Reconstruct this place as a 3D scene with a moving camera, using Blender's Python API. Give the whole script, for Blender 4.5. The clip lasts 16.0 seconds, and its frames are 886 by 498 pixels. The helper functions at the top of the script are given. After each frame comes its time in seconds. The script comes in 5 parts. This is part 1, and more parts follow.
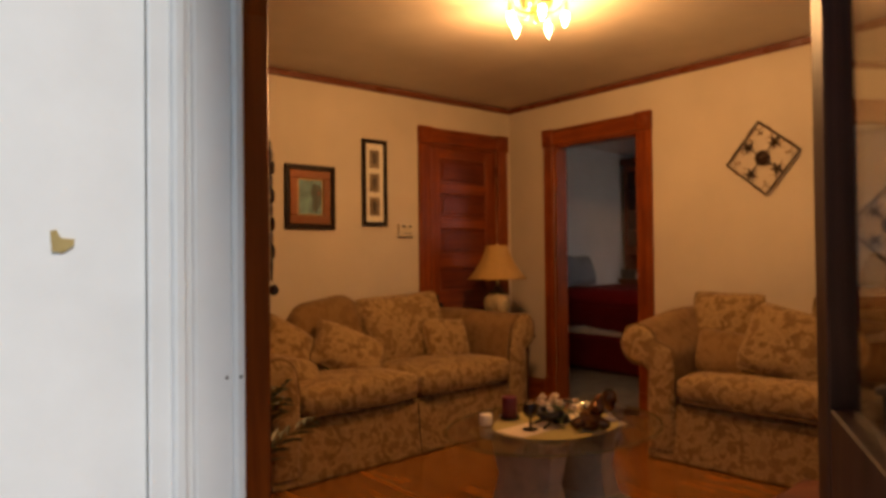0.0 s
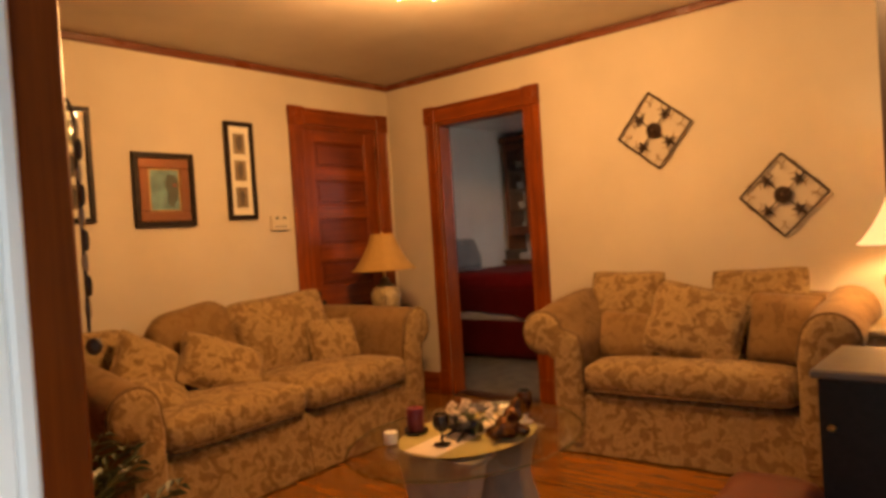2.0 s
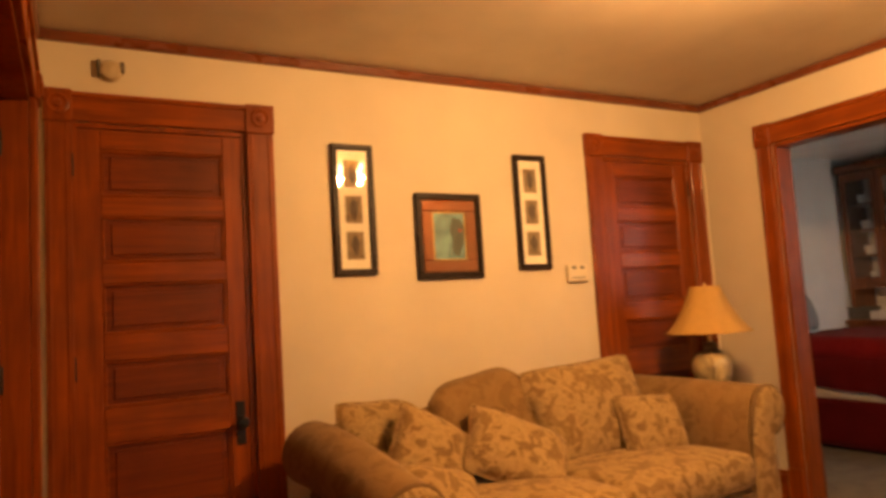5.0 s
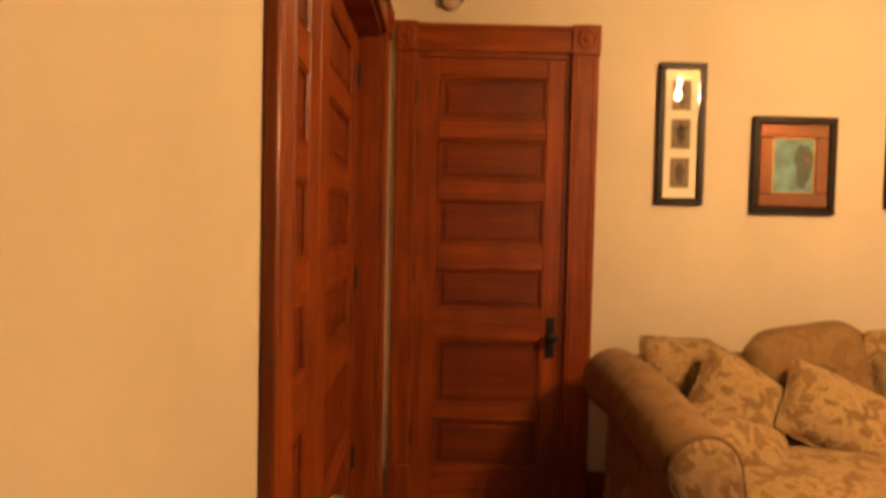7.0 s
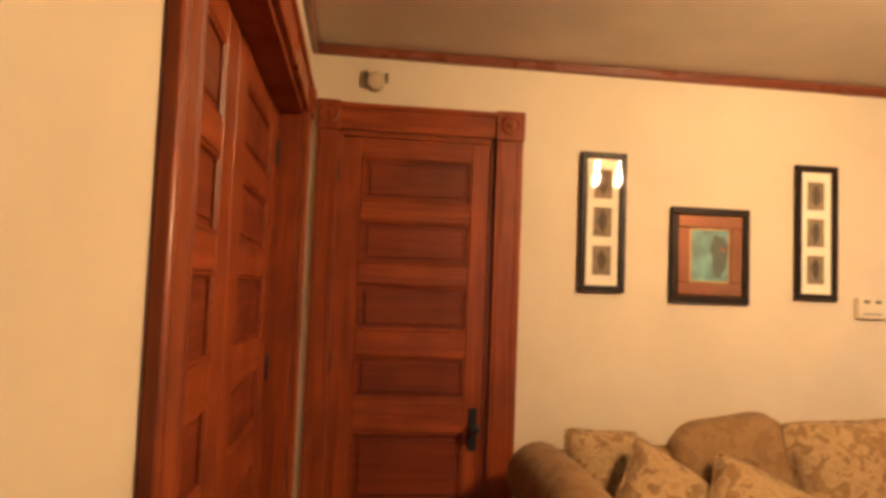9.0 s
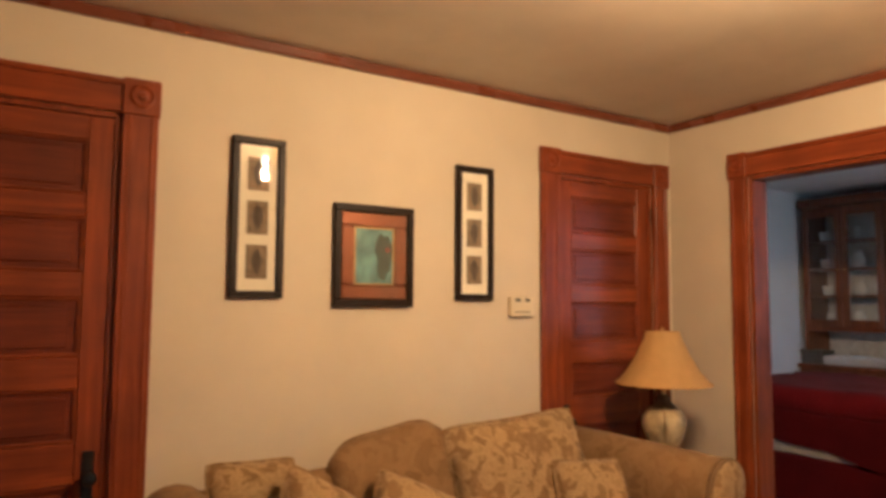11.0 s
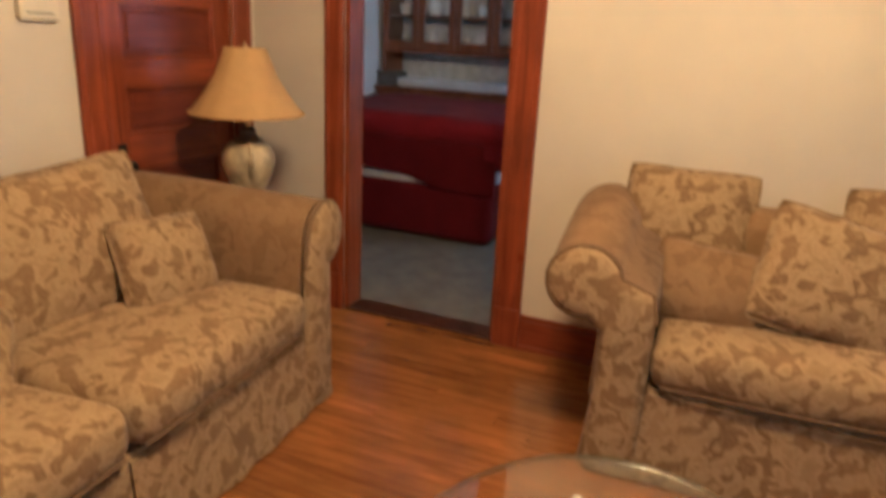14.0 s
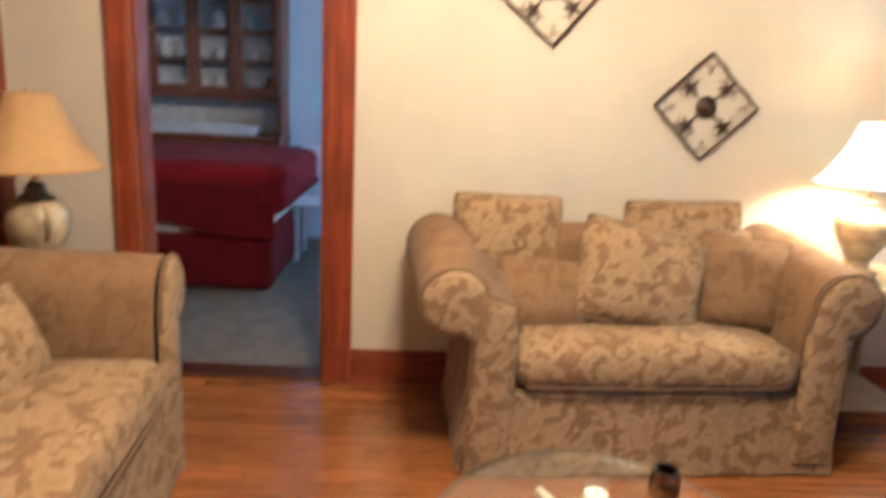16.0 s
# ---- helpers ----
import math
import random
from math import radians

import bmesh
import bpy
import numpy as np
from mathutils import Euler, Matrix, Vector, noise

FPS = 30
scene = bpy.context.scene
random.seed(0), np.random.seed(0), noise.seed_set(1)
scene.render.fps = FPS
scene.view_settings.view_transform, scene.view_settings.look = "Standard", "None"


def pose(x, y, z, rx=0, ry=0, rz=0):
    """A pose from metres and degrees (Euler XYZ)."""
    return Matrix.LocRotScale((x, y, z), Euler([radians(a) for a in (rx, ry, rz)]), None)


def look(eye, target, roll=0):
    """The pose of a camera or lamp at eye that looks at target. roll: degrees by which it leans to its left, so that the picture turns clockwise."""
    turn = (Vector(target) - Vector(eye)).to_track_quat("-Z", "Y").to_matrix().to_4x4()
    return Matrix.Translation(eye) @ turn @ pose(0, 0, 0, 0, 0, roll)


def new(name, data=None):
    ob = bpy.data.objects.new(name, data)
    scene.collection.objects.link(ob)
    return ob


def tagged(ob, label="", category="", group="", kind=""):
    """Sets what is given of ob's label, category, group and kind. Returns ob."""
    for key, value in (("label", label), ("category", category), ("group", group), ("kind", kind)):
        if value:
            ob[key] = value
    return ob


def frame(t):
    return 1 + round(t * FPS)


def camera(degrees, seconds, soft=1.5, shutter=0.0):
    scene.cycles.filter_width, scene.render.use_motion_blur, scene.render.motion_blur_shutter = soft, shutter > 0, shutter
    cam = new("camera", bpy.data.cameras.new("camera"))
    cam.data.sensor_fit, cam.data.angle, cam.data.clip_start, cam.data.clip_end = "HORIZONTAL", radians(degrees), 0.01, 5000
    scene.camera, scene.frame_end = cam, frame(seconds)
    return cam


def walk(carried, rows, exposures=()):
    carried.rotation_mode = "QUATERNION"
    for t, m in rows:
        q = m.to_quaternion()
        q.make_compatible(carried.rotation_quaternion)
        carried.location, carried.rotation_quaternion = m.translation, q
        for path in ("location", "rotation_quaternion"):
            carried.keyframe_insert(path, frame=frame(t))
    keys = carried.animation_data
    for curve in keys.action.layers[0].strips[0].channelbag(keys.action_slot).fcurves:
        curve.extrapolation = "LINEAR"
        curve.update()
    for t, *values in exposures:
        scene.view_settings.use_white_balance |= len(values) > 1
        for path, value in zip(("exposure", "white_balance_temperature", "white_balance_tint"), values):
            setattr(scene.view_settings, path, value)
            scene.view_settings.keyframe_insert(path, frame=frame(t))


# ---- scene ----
cam = camera(65.0, 16.0, soft=3.5, shutter=0.4)
PATH = [
    (0, (1.809, 1.224, 1.183), (3.074, 2.774, 1.210), -0.6),
    (0.5, (1.928, 1.301, 1.165), (3.167, 2.868, 1.259), 0.4),
    (1, (1.988, 1.333, 1.187), (3.178, 2.940, 1.238), -1.4),
    (1.5, (1.999, 1.476, 1.199), (3.373, 2.928, 1.212), -3.9),
    (2, (2.037, 1.594, 1.227), (3.560, 2.890, 1.194), -3.7),
    (2.5, (2.120, 1.573, 1.184), (3.568, 2.952, 1.200), -3.4),
    (2.8, (2.200, 1.683, 1.180), (3.574, 3.135, 1.232), -2.5),
    (3, (2.252, 1.742, 1.179), (3.634, 3.187, 1.220), -2.1),
    (4.25, (2.405, 2.070, 1.222), (3.470, 3.760, 1.342), -2.6),
    (5.5, (2.438, 2.523, 1.265), (3.152, 4.381, 1.462), -3.5),
    (6, (2.507, 2.422, 1.382), (2.754, 4.402, 1.517), -2.0),
    (6.5, (2.545, 2.385, 1.377), (2.607, 4.385, 1.429), -0.2),
    (7, (2.537, 2.376, 1.327), (2.555, 4.374, 1.249), 1.3),
    (7.5, (2.537, 2.407, 1.301), (2.558, 4.391, 1.047), 1.3),
    (8, (2.525, 2.398, 1.357), (2.548, 4.393, 1.221), 1.3),
    (10.5, (2.676, 2.778, 1.414), (3.576, 4.544, 1.681), 0.9),
    (11, (2.79, 2.84, 1.418), (3.858, 4.523, 1.573), 0.4),
    (11.5, (2.942, 2.929, 1.446), (4.07, 4.577, 1.556), 1.6),
    (12, (3.144, 3.029, 1.464), (4.358, 4.617, 1.527), 2.4),
    (12.5, (3.209, 3.025, 1.481), (4.557, 4.502, 1.496), 2.5),
    (13, (3.196, 3.102, 1.459), (4.723, 4.389, 1.333), 0.8),
    (13.5, (3.221, 3.25, 1.393), (4.921, 4.244, 1.044), 3.1),
    (13.8, (3.262, 3.297, 1.386), (4.996, 4.144, 0.948), 3.0),
    (14, (3.289, 3.329, 1.381), (5.046, 4.077, 0.786), 2.9),
    (14.5, (3.232, 3.453, 1.295), (4.98, 3.993, 0.487), 6.3),
    (15, (3.119, 3.61, 1.268), (4.89, 3.979, 0.415), 3.8),
    (15.5, (3.053, 3.725, 1.325), (4.875, 3.996, 0.544), 3.1),
    (16, (3.094, 3.861, 1.364), (5.042, 3.785, 0.915), 2.8),
]
EXPOSURES = [(0.0, 0.06, 6600, 11), (0.5, 0.29, 6780, 11), (1.0, 0.44, 6900, 11), (2.0, 0.91, 6950, 8), (3.0, 1.33, 6950, 6), (5.5, 1.46, 6780, 4), (6.5, 1.49, 6150, -2), (7.5, 1.68, 5480, -5), (8.2, 1.85, 5080, -6), (10.5, 1.34, 4580, -5), (12.5, 1.27, 4220, -6), (13.5, 1.24, 4080, -8), (14.5, 1.91, 3800, -11), (15.5, 2.06, 3580, -11), (16.0, 2.01, 3450, -11)]
walk(cam, [(t, look(eye, target, roll)) for t, eye, target, roll in PATH], EXPOSURES)

# ---- plan (metres): west, east, south, north, ceiling ----
XW, XE, YS, YN, ZC = 2.29, 6.160, 0.70, 5.61, 2.492
TH = 0.13
DOOR_H = 2.11          # door leaf height
CAS_H = 2.24          # top of the head casing
ENTRY = (1.25, 2.36)   # entry opening along the west wall
WIDE = (3.475, 5.30)    # wide closed doors along the west wall
OPEN = (4.272, 5.088)    # opening to the bedroom along the east wall
D1 = (2.428, 3.14)     # closet door along the north wall
D2 = (5.264, 5.99)     # second door along the north wall
X2, Y2S, Y2N = 9.24, 3.00, 6.40   # bedroom

# ---- world and lights ----
world = bpy.data.worlds.new("sky")
scene.world = world
world.use_nodes = True
wn = world.node_tree.nodes
sky = wn.new("ShaderNodeTexSky")
sky.sky_type = "NISHITA"
sky.sun_disc = False
sky.sun_elevation = radians(60)
sky.sun_rotation = radians(186)
wn["Background"].inputs["Strength"].default_value = 0.092
world.node_tree.links.new(sky.outputs[0], wn["Background"].inputs["Color"])


def lamp(name, kind, m, energy, color, size=0.1, size_y=None):
    data = bpy.data.lights.new(name, kind)
    data.energy, data.color = energy, color
    if kind == "POINT":
        data.shadow_soft_size = size
    elif kind == "AREA":
        data.shape, data.size, data.size_y = "RECTANGLE", size, size_y or size
    ob = new(name, data)
    ob.matrix_world = m
    return ob


CHAND = (4.42, 3.65)
WARM = (1.0, 0.49, 0.178)
for k in range(5):
    a = 2 * math.pi * (k + 0.25) / 5
    lamp("chandelier_glow", "POINT", pose(CHAND[0] + 0.145 * math.cos(a), CHAND[1] + 0.145 * math.sin(a), ZC - 0.187), 13.9, WARM, 0.018)
lamp("table_lamp_glow", "POINT", pose(5.85, 2.03, 1.20), 9, (1.0, 0.63, 0.34), 0.04)
lamp("bedroom_window_light", "AREA", pose(8.1, Y2S + 0.03, 1.60, -90, 0, 0), 54, (1.0, 0.93, 0.82), 1.1, 1.3)
sun_data = bpy.data.lights.new("sun", "SUN")
sun_data.energy, sun_data.angle, sun_data.color = 3.2, radians(12), (1.0, 0.96, 0.9)
sun = new("sun", sun_data)
sun.rotation_euler = Euler((radians(30), 0, radians(-6)))

# ---- materials ----


def material(name):
    m = bpy.data.materials.new(name)
    m.use_nodes = True
    nt = m.node_tree
    return m, nt, nt.nodes["Principled BSDF"]


def coords(nt, scale=(1, 1, 1), space="Object"):
    tc, mp = nt.nodes.new("ShaderNodeTexCoord"), nt.nodes.new("ShaderNodeMapping")
    mp.inputs["Scale"].default_value = scale
    nt.links.new(tc.outputs[space], mp.inputs["Vector"])
    return mp.outputs[0]


def noise_tex(nt, vec, scale, detail=4, rough=0.55, distort=0.0):
    n = nt.nodes.new("ShaderNodeTexNoise")
    n.inputs["Scale"].default_value, n.inputs["Detail"].default_value = scale, detail
    n.inputs["Roughness"].default_value, n.inputs["Distortion"].default_value = rough, distort
    nt.links.new(vec, n.inputs["Vector"])
    return n.outputs["Fac"]


def ramp(nt, fac, stops):
    r = nt.nodes.new("ShaderNodeValToRGB")
    while len(r.color_ramp.elements) < len(stops):
        r.color_ramp.elements.new(0.5)
    for e, (p, c) in zip(r.color_ramp.elements, stops):
        e.position, e.color = p, (*c, 1)
    nt.links.new(fac, r.inputs[0])
    return r.outputs[0]


def mix(nt, a, b, fac, mode="MIX"):
    n = nt.nodes.new("ShaderNodeMix")
    n.data_type, n.blend_type = "RGBA", mode
    for k, v in ((0, fac), (6, a), (7, b)):
        if hasattr(v, "is_linked"):
            nt.links.new(v, n.inputs[k])
        else:
            n.inputs[k].default_value = v if k == 0 else (*v, 1)
    return n.outputs[2]


def bump(nt, bsdf, fac, strength, dist=0.01):
    b = nt.nodes.new("ShaderNodeBump")
    b.inputs["Strength"].default_value, b.inputs["Distance"].default_value = strength, dist
    nt.links.new(fac, b.inputs["Height"])
    nt.links.new(b.outputs[0], bsdf.inputs["Normal"])


def plain(name, base, rough=0.5, metal=0.0, var=0.15, scale=14, relief=0.1, grain=120):
    """Painted or cast surface: cloudy variation at two scales and a fine relief."""
    m, nt, b = material(name)
    v = coords(nt)
    n1, n2 = noise_tex(nt, v, scale, 5), noise_tex(nt, v, grain, 3)
    lo, hi = [tuple(min(1, c * k) for c in base) for k in (1 - var, 1 + var)]
    c = ramp(nt, n1, [(0.3, lo), (0.7, hi)])
    nt.links.new(c, b.inputs["Base Color"])
    b.inputs["Roughness"].default_value, b.inputs["Metallic"].default_value = rough, metal
    bump(nt, b, n2, relief, 0.004)
    return m


def wood(name, dark, light, axis="Z", rough=0.28, rand=0.0, coat=0.35, scale=1.0):
    """Varnished timber with the grain along one axis."""
    m, nt, b = material(name)
    s = {"X": (1.2, 22, 22), "Y": (22, 1.2, 22), "Z": (22, 22, 1.2)}[axis]
    v = coords(nt, tuple(k * scale for k in s))
    info = nt.nodes.new("ShaderNodeObjectInfo")
    add = nt.nodes.new("ShaderNodeVectorMath")
    sc = nt.nodes.new("ShaderNodeVectorMath")
    sc.operation = "SCALE"
    sc.inputs[0].default_value, add.operation = (31, 17, 23), "ADD"
    nt.links.new(info.outputs["Random"], sc.inputs["Scale"])
    nt.links.new(v, add.inputs[0])
    nt.links.new(sc.outputs[0], add.inputs[1])
    g = noise_tex(nt, add.outputs[0], 1.6, 7, 0.62, 0.6)
    big = noise_tex(nt, coords(nt, (2.2, 2.2, 2.2)), 1.3, 3)
    c = ramp(nt, g, [(0.28, dark), (0.52, tuple((a + d) / 2 for a, d in zip(dark, light))), (0.76, light)])
    c = mix(nt, c, tuple(k * 0.45 for k in dark), ramp(nt, big, [(0.45, (0, 0, 0)), (0.8, (0.6, 0.6, 0.6))]))
    if rand:
        h = nt.nodes.new("ShaderNodeHueSaturation")
        mr = nt.nodes.new("ShaderNodeMapRange")
        mr.inputs["To Min"].default_value, mr.inputs["To Max"].default_value = 1 - rand, 1 + rand
        nt.links.new(info.outputs["Random"], mr.inputs["Value"])
        nt.links.new(mr.outputs[0], h.inputs["Value"])
        nt.links.new(c, h.inputs["Color"])
        c = h.outputs[0]
    nt.links.new(c, b.inputs["Base Color"])
    rr = ramp(nt, big, [(0.3, (rough * 0.75,) * 3), (0.75, (rough * 1.5,) * 3)])
    nt.links.new(rr, b.inputs["Roughness"])
    b.inputs["Coat Weight"].default_value, b.inputs["Coat Roughness"].default_value = coat, 0.16
    bump(nt, b, g, 0.10, 0.002)
    return m


def fabric(name, ground, figure=None, scale=9.0, rough=0.9, sheen=0.25):
    """Upholstery: a woven ground, with a scrolling brocade figure if two colours are given."""
    m, nt, b = material(name)
    v = coords(nt)
    weave = noise_tex(nt, v, 420, 2)
    cloud = noise_tex(nt, v, 5, 3)
    base = ramp(nt, cloud, [(0.3, tuple(k * 0.82 for k in ground)), (0.7, tuple(k * 1.1 for k in ground))])
    height = weave
    if figure:
        bend = nt.nodes.new("ShaderNodeVectorMath")
        bend.operation = "MULTIPLY_ADD"
        warp = nt.nodes.new("ShaderNodeTexNoise")
        warp.inputs["Scale"].default_value, warp.inputs["Detail"].default_value = scale * 0.9, 1.5
        nt.links.new(v, warp.inputs["Vector"])
        bend.inputs[1].default_value = (0.11, 0.11, 0.11)
        nt.links.new(warp.outputs["Color"], bend.inputs[0])
        nt.links.new(v, bend.inputs[2])
        swirl = noise_tex(nt, bend.outputs[0], scale * 1.25, 1.6, 0.5, 0.25)
        fine = noise_tex(nt, bend.outputs[0], scale * 3.4, 2.0, 0.5, 0.9)
        mask = ramp(nt, swirl, [(0.455, (0, 0, 0)), (0.485, (0.9, 0.9, 0.9)), (0.60, (1, 1, 1)), (0.66, (0.55, 0.55, 0.55))])
        vein = ramp(nt, fine, [(0.40, (0.75, 0.75, 0.75)), (0.47, (0, 0, 0)), (0.60, (0, 0, 0)), (0.66, (0.5, 0.5, 0.5))])
        mid = tuple((p * 0.6 + q * 0.4) for p, q in zip(ground, figure))
        c = mix(nt, base, figure, mask)
        c = mix(nt, c, mid, vein)
        height = mask
    else:
        c = base
    c = mix(nt, c, tuple(k * 0.6 for k in ground), ramp(nt, weave, [(0.45, (0, 0, 0)), (0.75, (0.35, 0.35, 0.35))]))
    nt.links.new(c, b.inputs["Base Color"])
    b.inputs["Roughness"].default_value, b.inputs["Sheen Weight"].default_value = rough, sheen
    b.inputs["Specular IOR Level"].default_value = 0.12
    bump(nt, b, height, 0.25, 0.004)
    return m


def glass(name, tint=(0.985, 0.99, 0.985), gloss=0.02, low=0.05, high=0.75):
    """Clear glass: see-through, with a gloss that grows towards grazing views."""
    m, nt, b = material(name)
    out = nt.nodes["Material Output"]
    nt.nodes.remove(b)
    tr, gl = nt.nodes.new("ShaderNodeBsdfTransparent"), nt.nodes.new("ShaderNodeBsdfGlossy")
    mx, lw = nt.nodes.new("ShaderNodeMixShader"), nt.nodes.new("ShaderNodeLayerWeight")
    pw, mr = nt.nodes.new("ShaderNodeMath"), nt.nodes.new("ShaderNodeMapRange")
    tr.inputs[0].default_value, gl.inputs["Roughness"].default_value = (*tint, 1), gloss
    pw.operation, pw.inputs[1].default_value = "POWER", 4.0
    mr.inputs["To Min"].default_value, mr.inputs["To Max"].default_value = low, high
    lw.inputs[0].default_value = 0.5
    nt.links.new(lw.outputs["Facing"], pw.inputs[0])
    nt.links.new(pw.outputs[0], mr.inputs["Value"])
    nt.links.new(mr.outputs[0], mx.inputs[0])
    nt.links.new(tr.outputs[0], mx.inputs[1])
    nt.links.new(gl.outputs[0], mx.inputs[2])
    nt.links.new(mx.outputs[0], out.inputs["Surface"])
    return m


def glow(name, color, strength):
    m, nt, b = material(name)
    b.inputs["Base Color"].default_value = (*color, 1)
    b.inputs["Emission Color"].default_value, b.inputs["Emission Strength"].default_value = (*color, 1), strength
    return m


WALL = plain("cream_wall_paint", (0.57, 0.495, 0.37), 0.62, 0, 0.06, 2.2, 0.12, 260)
CEIL = plain("ceiling_paint", (0.54, 0.475, 0.385), 0.42, 0, 0.08, 3.0, 0.25, 60)
WHITE = plain("white_gloss_paint", (0.86, 0.86, 0.86), 0.4, 0, 0.04, 6, 0.06, 90)
BLUEWALL = plain("pale_blue_paint", (0.68, 0.70, 0.73), 0.6, 0, 0.05, 3, 0.1, 200)
TRIM = wood("red_stained_trim", (0.118, 0.0200, 0.0020), (0.305, 0.064, 0.006), "Z", 0.36, 0.0, 0.10)
TRIM_X = wood("red_stained_trim_x", (0.118, 0.0200, 0.0020), (0.305, 0.064, 0.006), "X", 0.34, 0.0, 0.18)
TRIM_Y = wood("red_stained_trim_y", (0.118, 0.0200, 0.0020), (0.305, 0.064, 0.006), "Y", 0.34, 0.0, 0.18)
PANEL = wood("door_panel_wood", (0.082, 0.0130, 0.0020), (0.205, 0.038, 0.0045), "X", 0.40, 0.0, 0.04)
for stained in (TRIM, TRIM_X, TRIM_Y, PANEL):
    stained.node_tree.nodes["Principled BSDF"].inputs["Specular IOR Level"].default_value = 0.25
    stained.node_tree.nodes["Principled BSDF"].inputs["Coat Weight"].default_value = 0.05
DARKWOOD = wood("dark_stained_wood", (0.030, 0.010, 0.005), (0.085, 0.028, 0.012), "Z", 0.42, 0.0, 0.05)
DARKWOOD.node_tree.nodes["Principled BSDF"].inputs["Specular IOR Level"].default_value = 0.2
CROWN = wood("crown_wood", (0.10, 0.025, 0.010), (0.22, 0.06, 0.022), "X")
FLOORWOOD = wood("oak_floor_strip", (0.160, 0.051, 0.0052), (0.375, 0.152, 0.019), "Y", 0.20, 0.20, 0.6)
CARPET = plain("worn_grey_carpet", (0.135, 0.112, 0.08), 0.95, 0, 0.2, 8, 0.6, 200)
BROCADE = fabric("beige_brocade", (0.192, 0.116, 0.045), (0.338, 0.232, 0.102), 15.0, sheen=0.08)
CHENILLE = fabric("tan_chenille", (0.185, 0.108, 0.040), (0.225, 0.137, 0.055), 12.0, sheen=0.08)
PIPING = fabric("brown_piping", (0.155, 0.095, 0.042), sheen=0.05)
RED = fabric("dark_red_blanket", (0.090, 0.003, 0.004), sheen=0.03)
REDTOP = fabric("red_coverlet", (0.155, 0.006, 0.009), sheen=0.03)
SHEET = fabric("cream_sheet", (0.66, 0.60, 0.50))
GREYFAB = fabric("grey_pillow_cloth", (0.22, 0.25, 0.30))
BLACKFRAME = plain("black_brown_frame", (0.014, 0.007, 0.005), 0.45, 0, 0.3, 30, 0.1)
BLACKFRAME.node_tree.nodes["Principled BSDF"].inputs["Specular IOR Level"].default_value = 0.2
MATBOARD = plain("cream_mat_board", (0.80, 0.74, 0.60), 0.8, 0, 0.03, 20, 0.05)
PRINT = plain("brown_print", (0.20, 0.14, 0.08), 0.7, 0, 0.5, 45, 0.05)
PRINTDARK = plain("dark_print_motif", (0.05, 0.035, 0.025), 0.7, 0, 0.4, 60, 0.05)
COPPER = plain("copper_wood_liner", (0.27, 0.096, 0.043), 0.30, 0.6, 0.2, 40, 0.1)
ART = plain("teal_painting", (0.14, 0.28, 0.29), 0.4, 0, 0.55, 12, 0.1)
ARTDARK = plain("dark_green_paint", (0.045, 0.070, 0.060), 0.45, 0, 0.5, 40, 0.1)
ARTRED = plain("red_paint_dab", (0.30, 0.06, 0.035), 0.5, 0, 0.3, 60, 0.1)
IRON = plain("dark_wrought_iron", (0.055, 0.032, 0.020), 0.5, 0.5, 0.3, 60, 0.3)
BRONZEWIRE = plain("bronze_wire", (0.32, 0.22, 0.13), 0.45, 0.6, 0.2, 60, 0.2)
BRASS = plain("aged_brass", (0.55, 0.36, 0.14), 0.3, 0.9, 0.2, 40, 0.1)
BLACKMETAL = plain("black_metal", (0.015, 0.014, 0.013), 0.4, 0.5, 0.2, 40, 0.1)
SHADE = plain("tan_lamp_shade", (0.40, 0.240, 0.068), 0.8, 0, 0.06, 20, 0.2, 300)
CERAMIC = plain("cream_ceramic", (0.40, 0.31, 0.155), 0.35, 0, 0.45, 16, 0.15)
COLLAR = plain("antique_bronze_collar", (0.13, 0.088, 0.048), 0.5, 0.2, 0.3, 40, 0.2)
PLASTIC = plain("ivory_plastic", (0.62, 0.54, 0.38), 0.45, 0, 0.05, 30, 0.02)
GREYPLASTIC = plain("grey_dark_plastic", (0.10, 0.09, 0.08), 0.5, 0, 0.2, 30, 0.02)
STONE = plain("whitewashed_plaster", (0.46, 0.40, 0.30), 0.7, 0, 0.2, 9, 0.4, 60)
GLASS = glass("clear_glass")
TABLEGLASS = glass("green_tinted_glass", (0.97, 0.98, 0.95), 0.02, 0.08, 0.5)
RUNNER = fabric("olive_gold_cloth", (0.36, 0.30, 0.085), None)
LINEN = fabric("cream_linen", (0.68, 0.58, 0.44), None)
WAX = plain("burgundy_wax", (0.17, 0.02, 0.035), 0.35, 0, 0.15, 20, 0.05)
WHITEWAX = plain("white_wax", (0.82, 0.78, 0.72), 0.4, 0, 0.05, 20, 0.05)
LEAF = plain("dark_green_leaf", (0.05, 0.075, 0.022), 0.42, 0, 0.35, 12, 0.2)
SOIL = plain("dark_soil", (0.04, 0.028, 0.02), 0.95, 0, 0.3, 40, 0.8, 80)
TERRACOTTA = plain("brown_glazed_pot", (0.12, 0.05, 0.03), 0.3, 0, 0.2, 10, 0.1)
PETAL = plain("cream_petal", (0.72, 0.62, 0.50), 0.7, 0, 0.1, 30, 0.1)
DISH = plain("white_china", (0.84, 0.84, 0.84), 0.25, 0, 0.05, 20, 0.02)
HUTCHWOOD = wood("brown_hutch_wood", (0.10, 0.030, 0.012), (0.27, 0.092, 0.034), "Z", 0.4, 0.0, 0.1)
BULB = glow("lit_bulb", (1.0, 0.80, 0.50), 18)
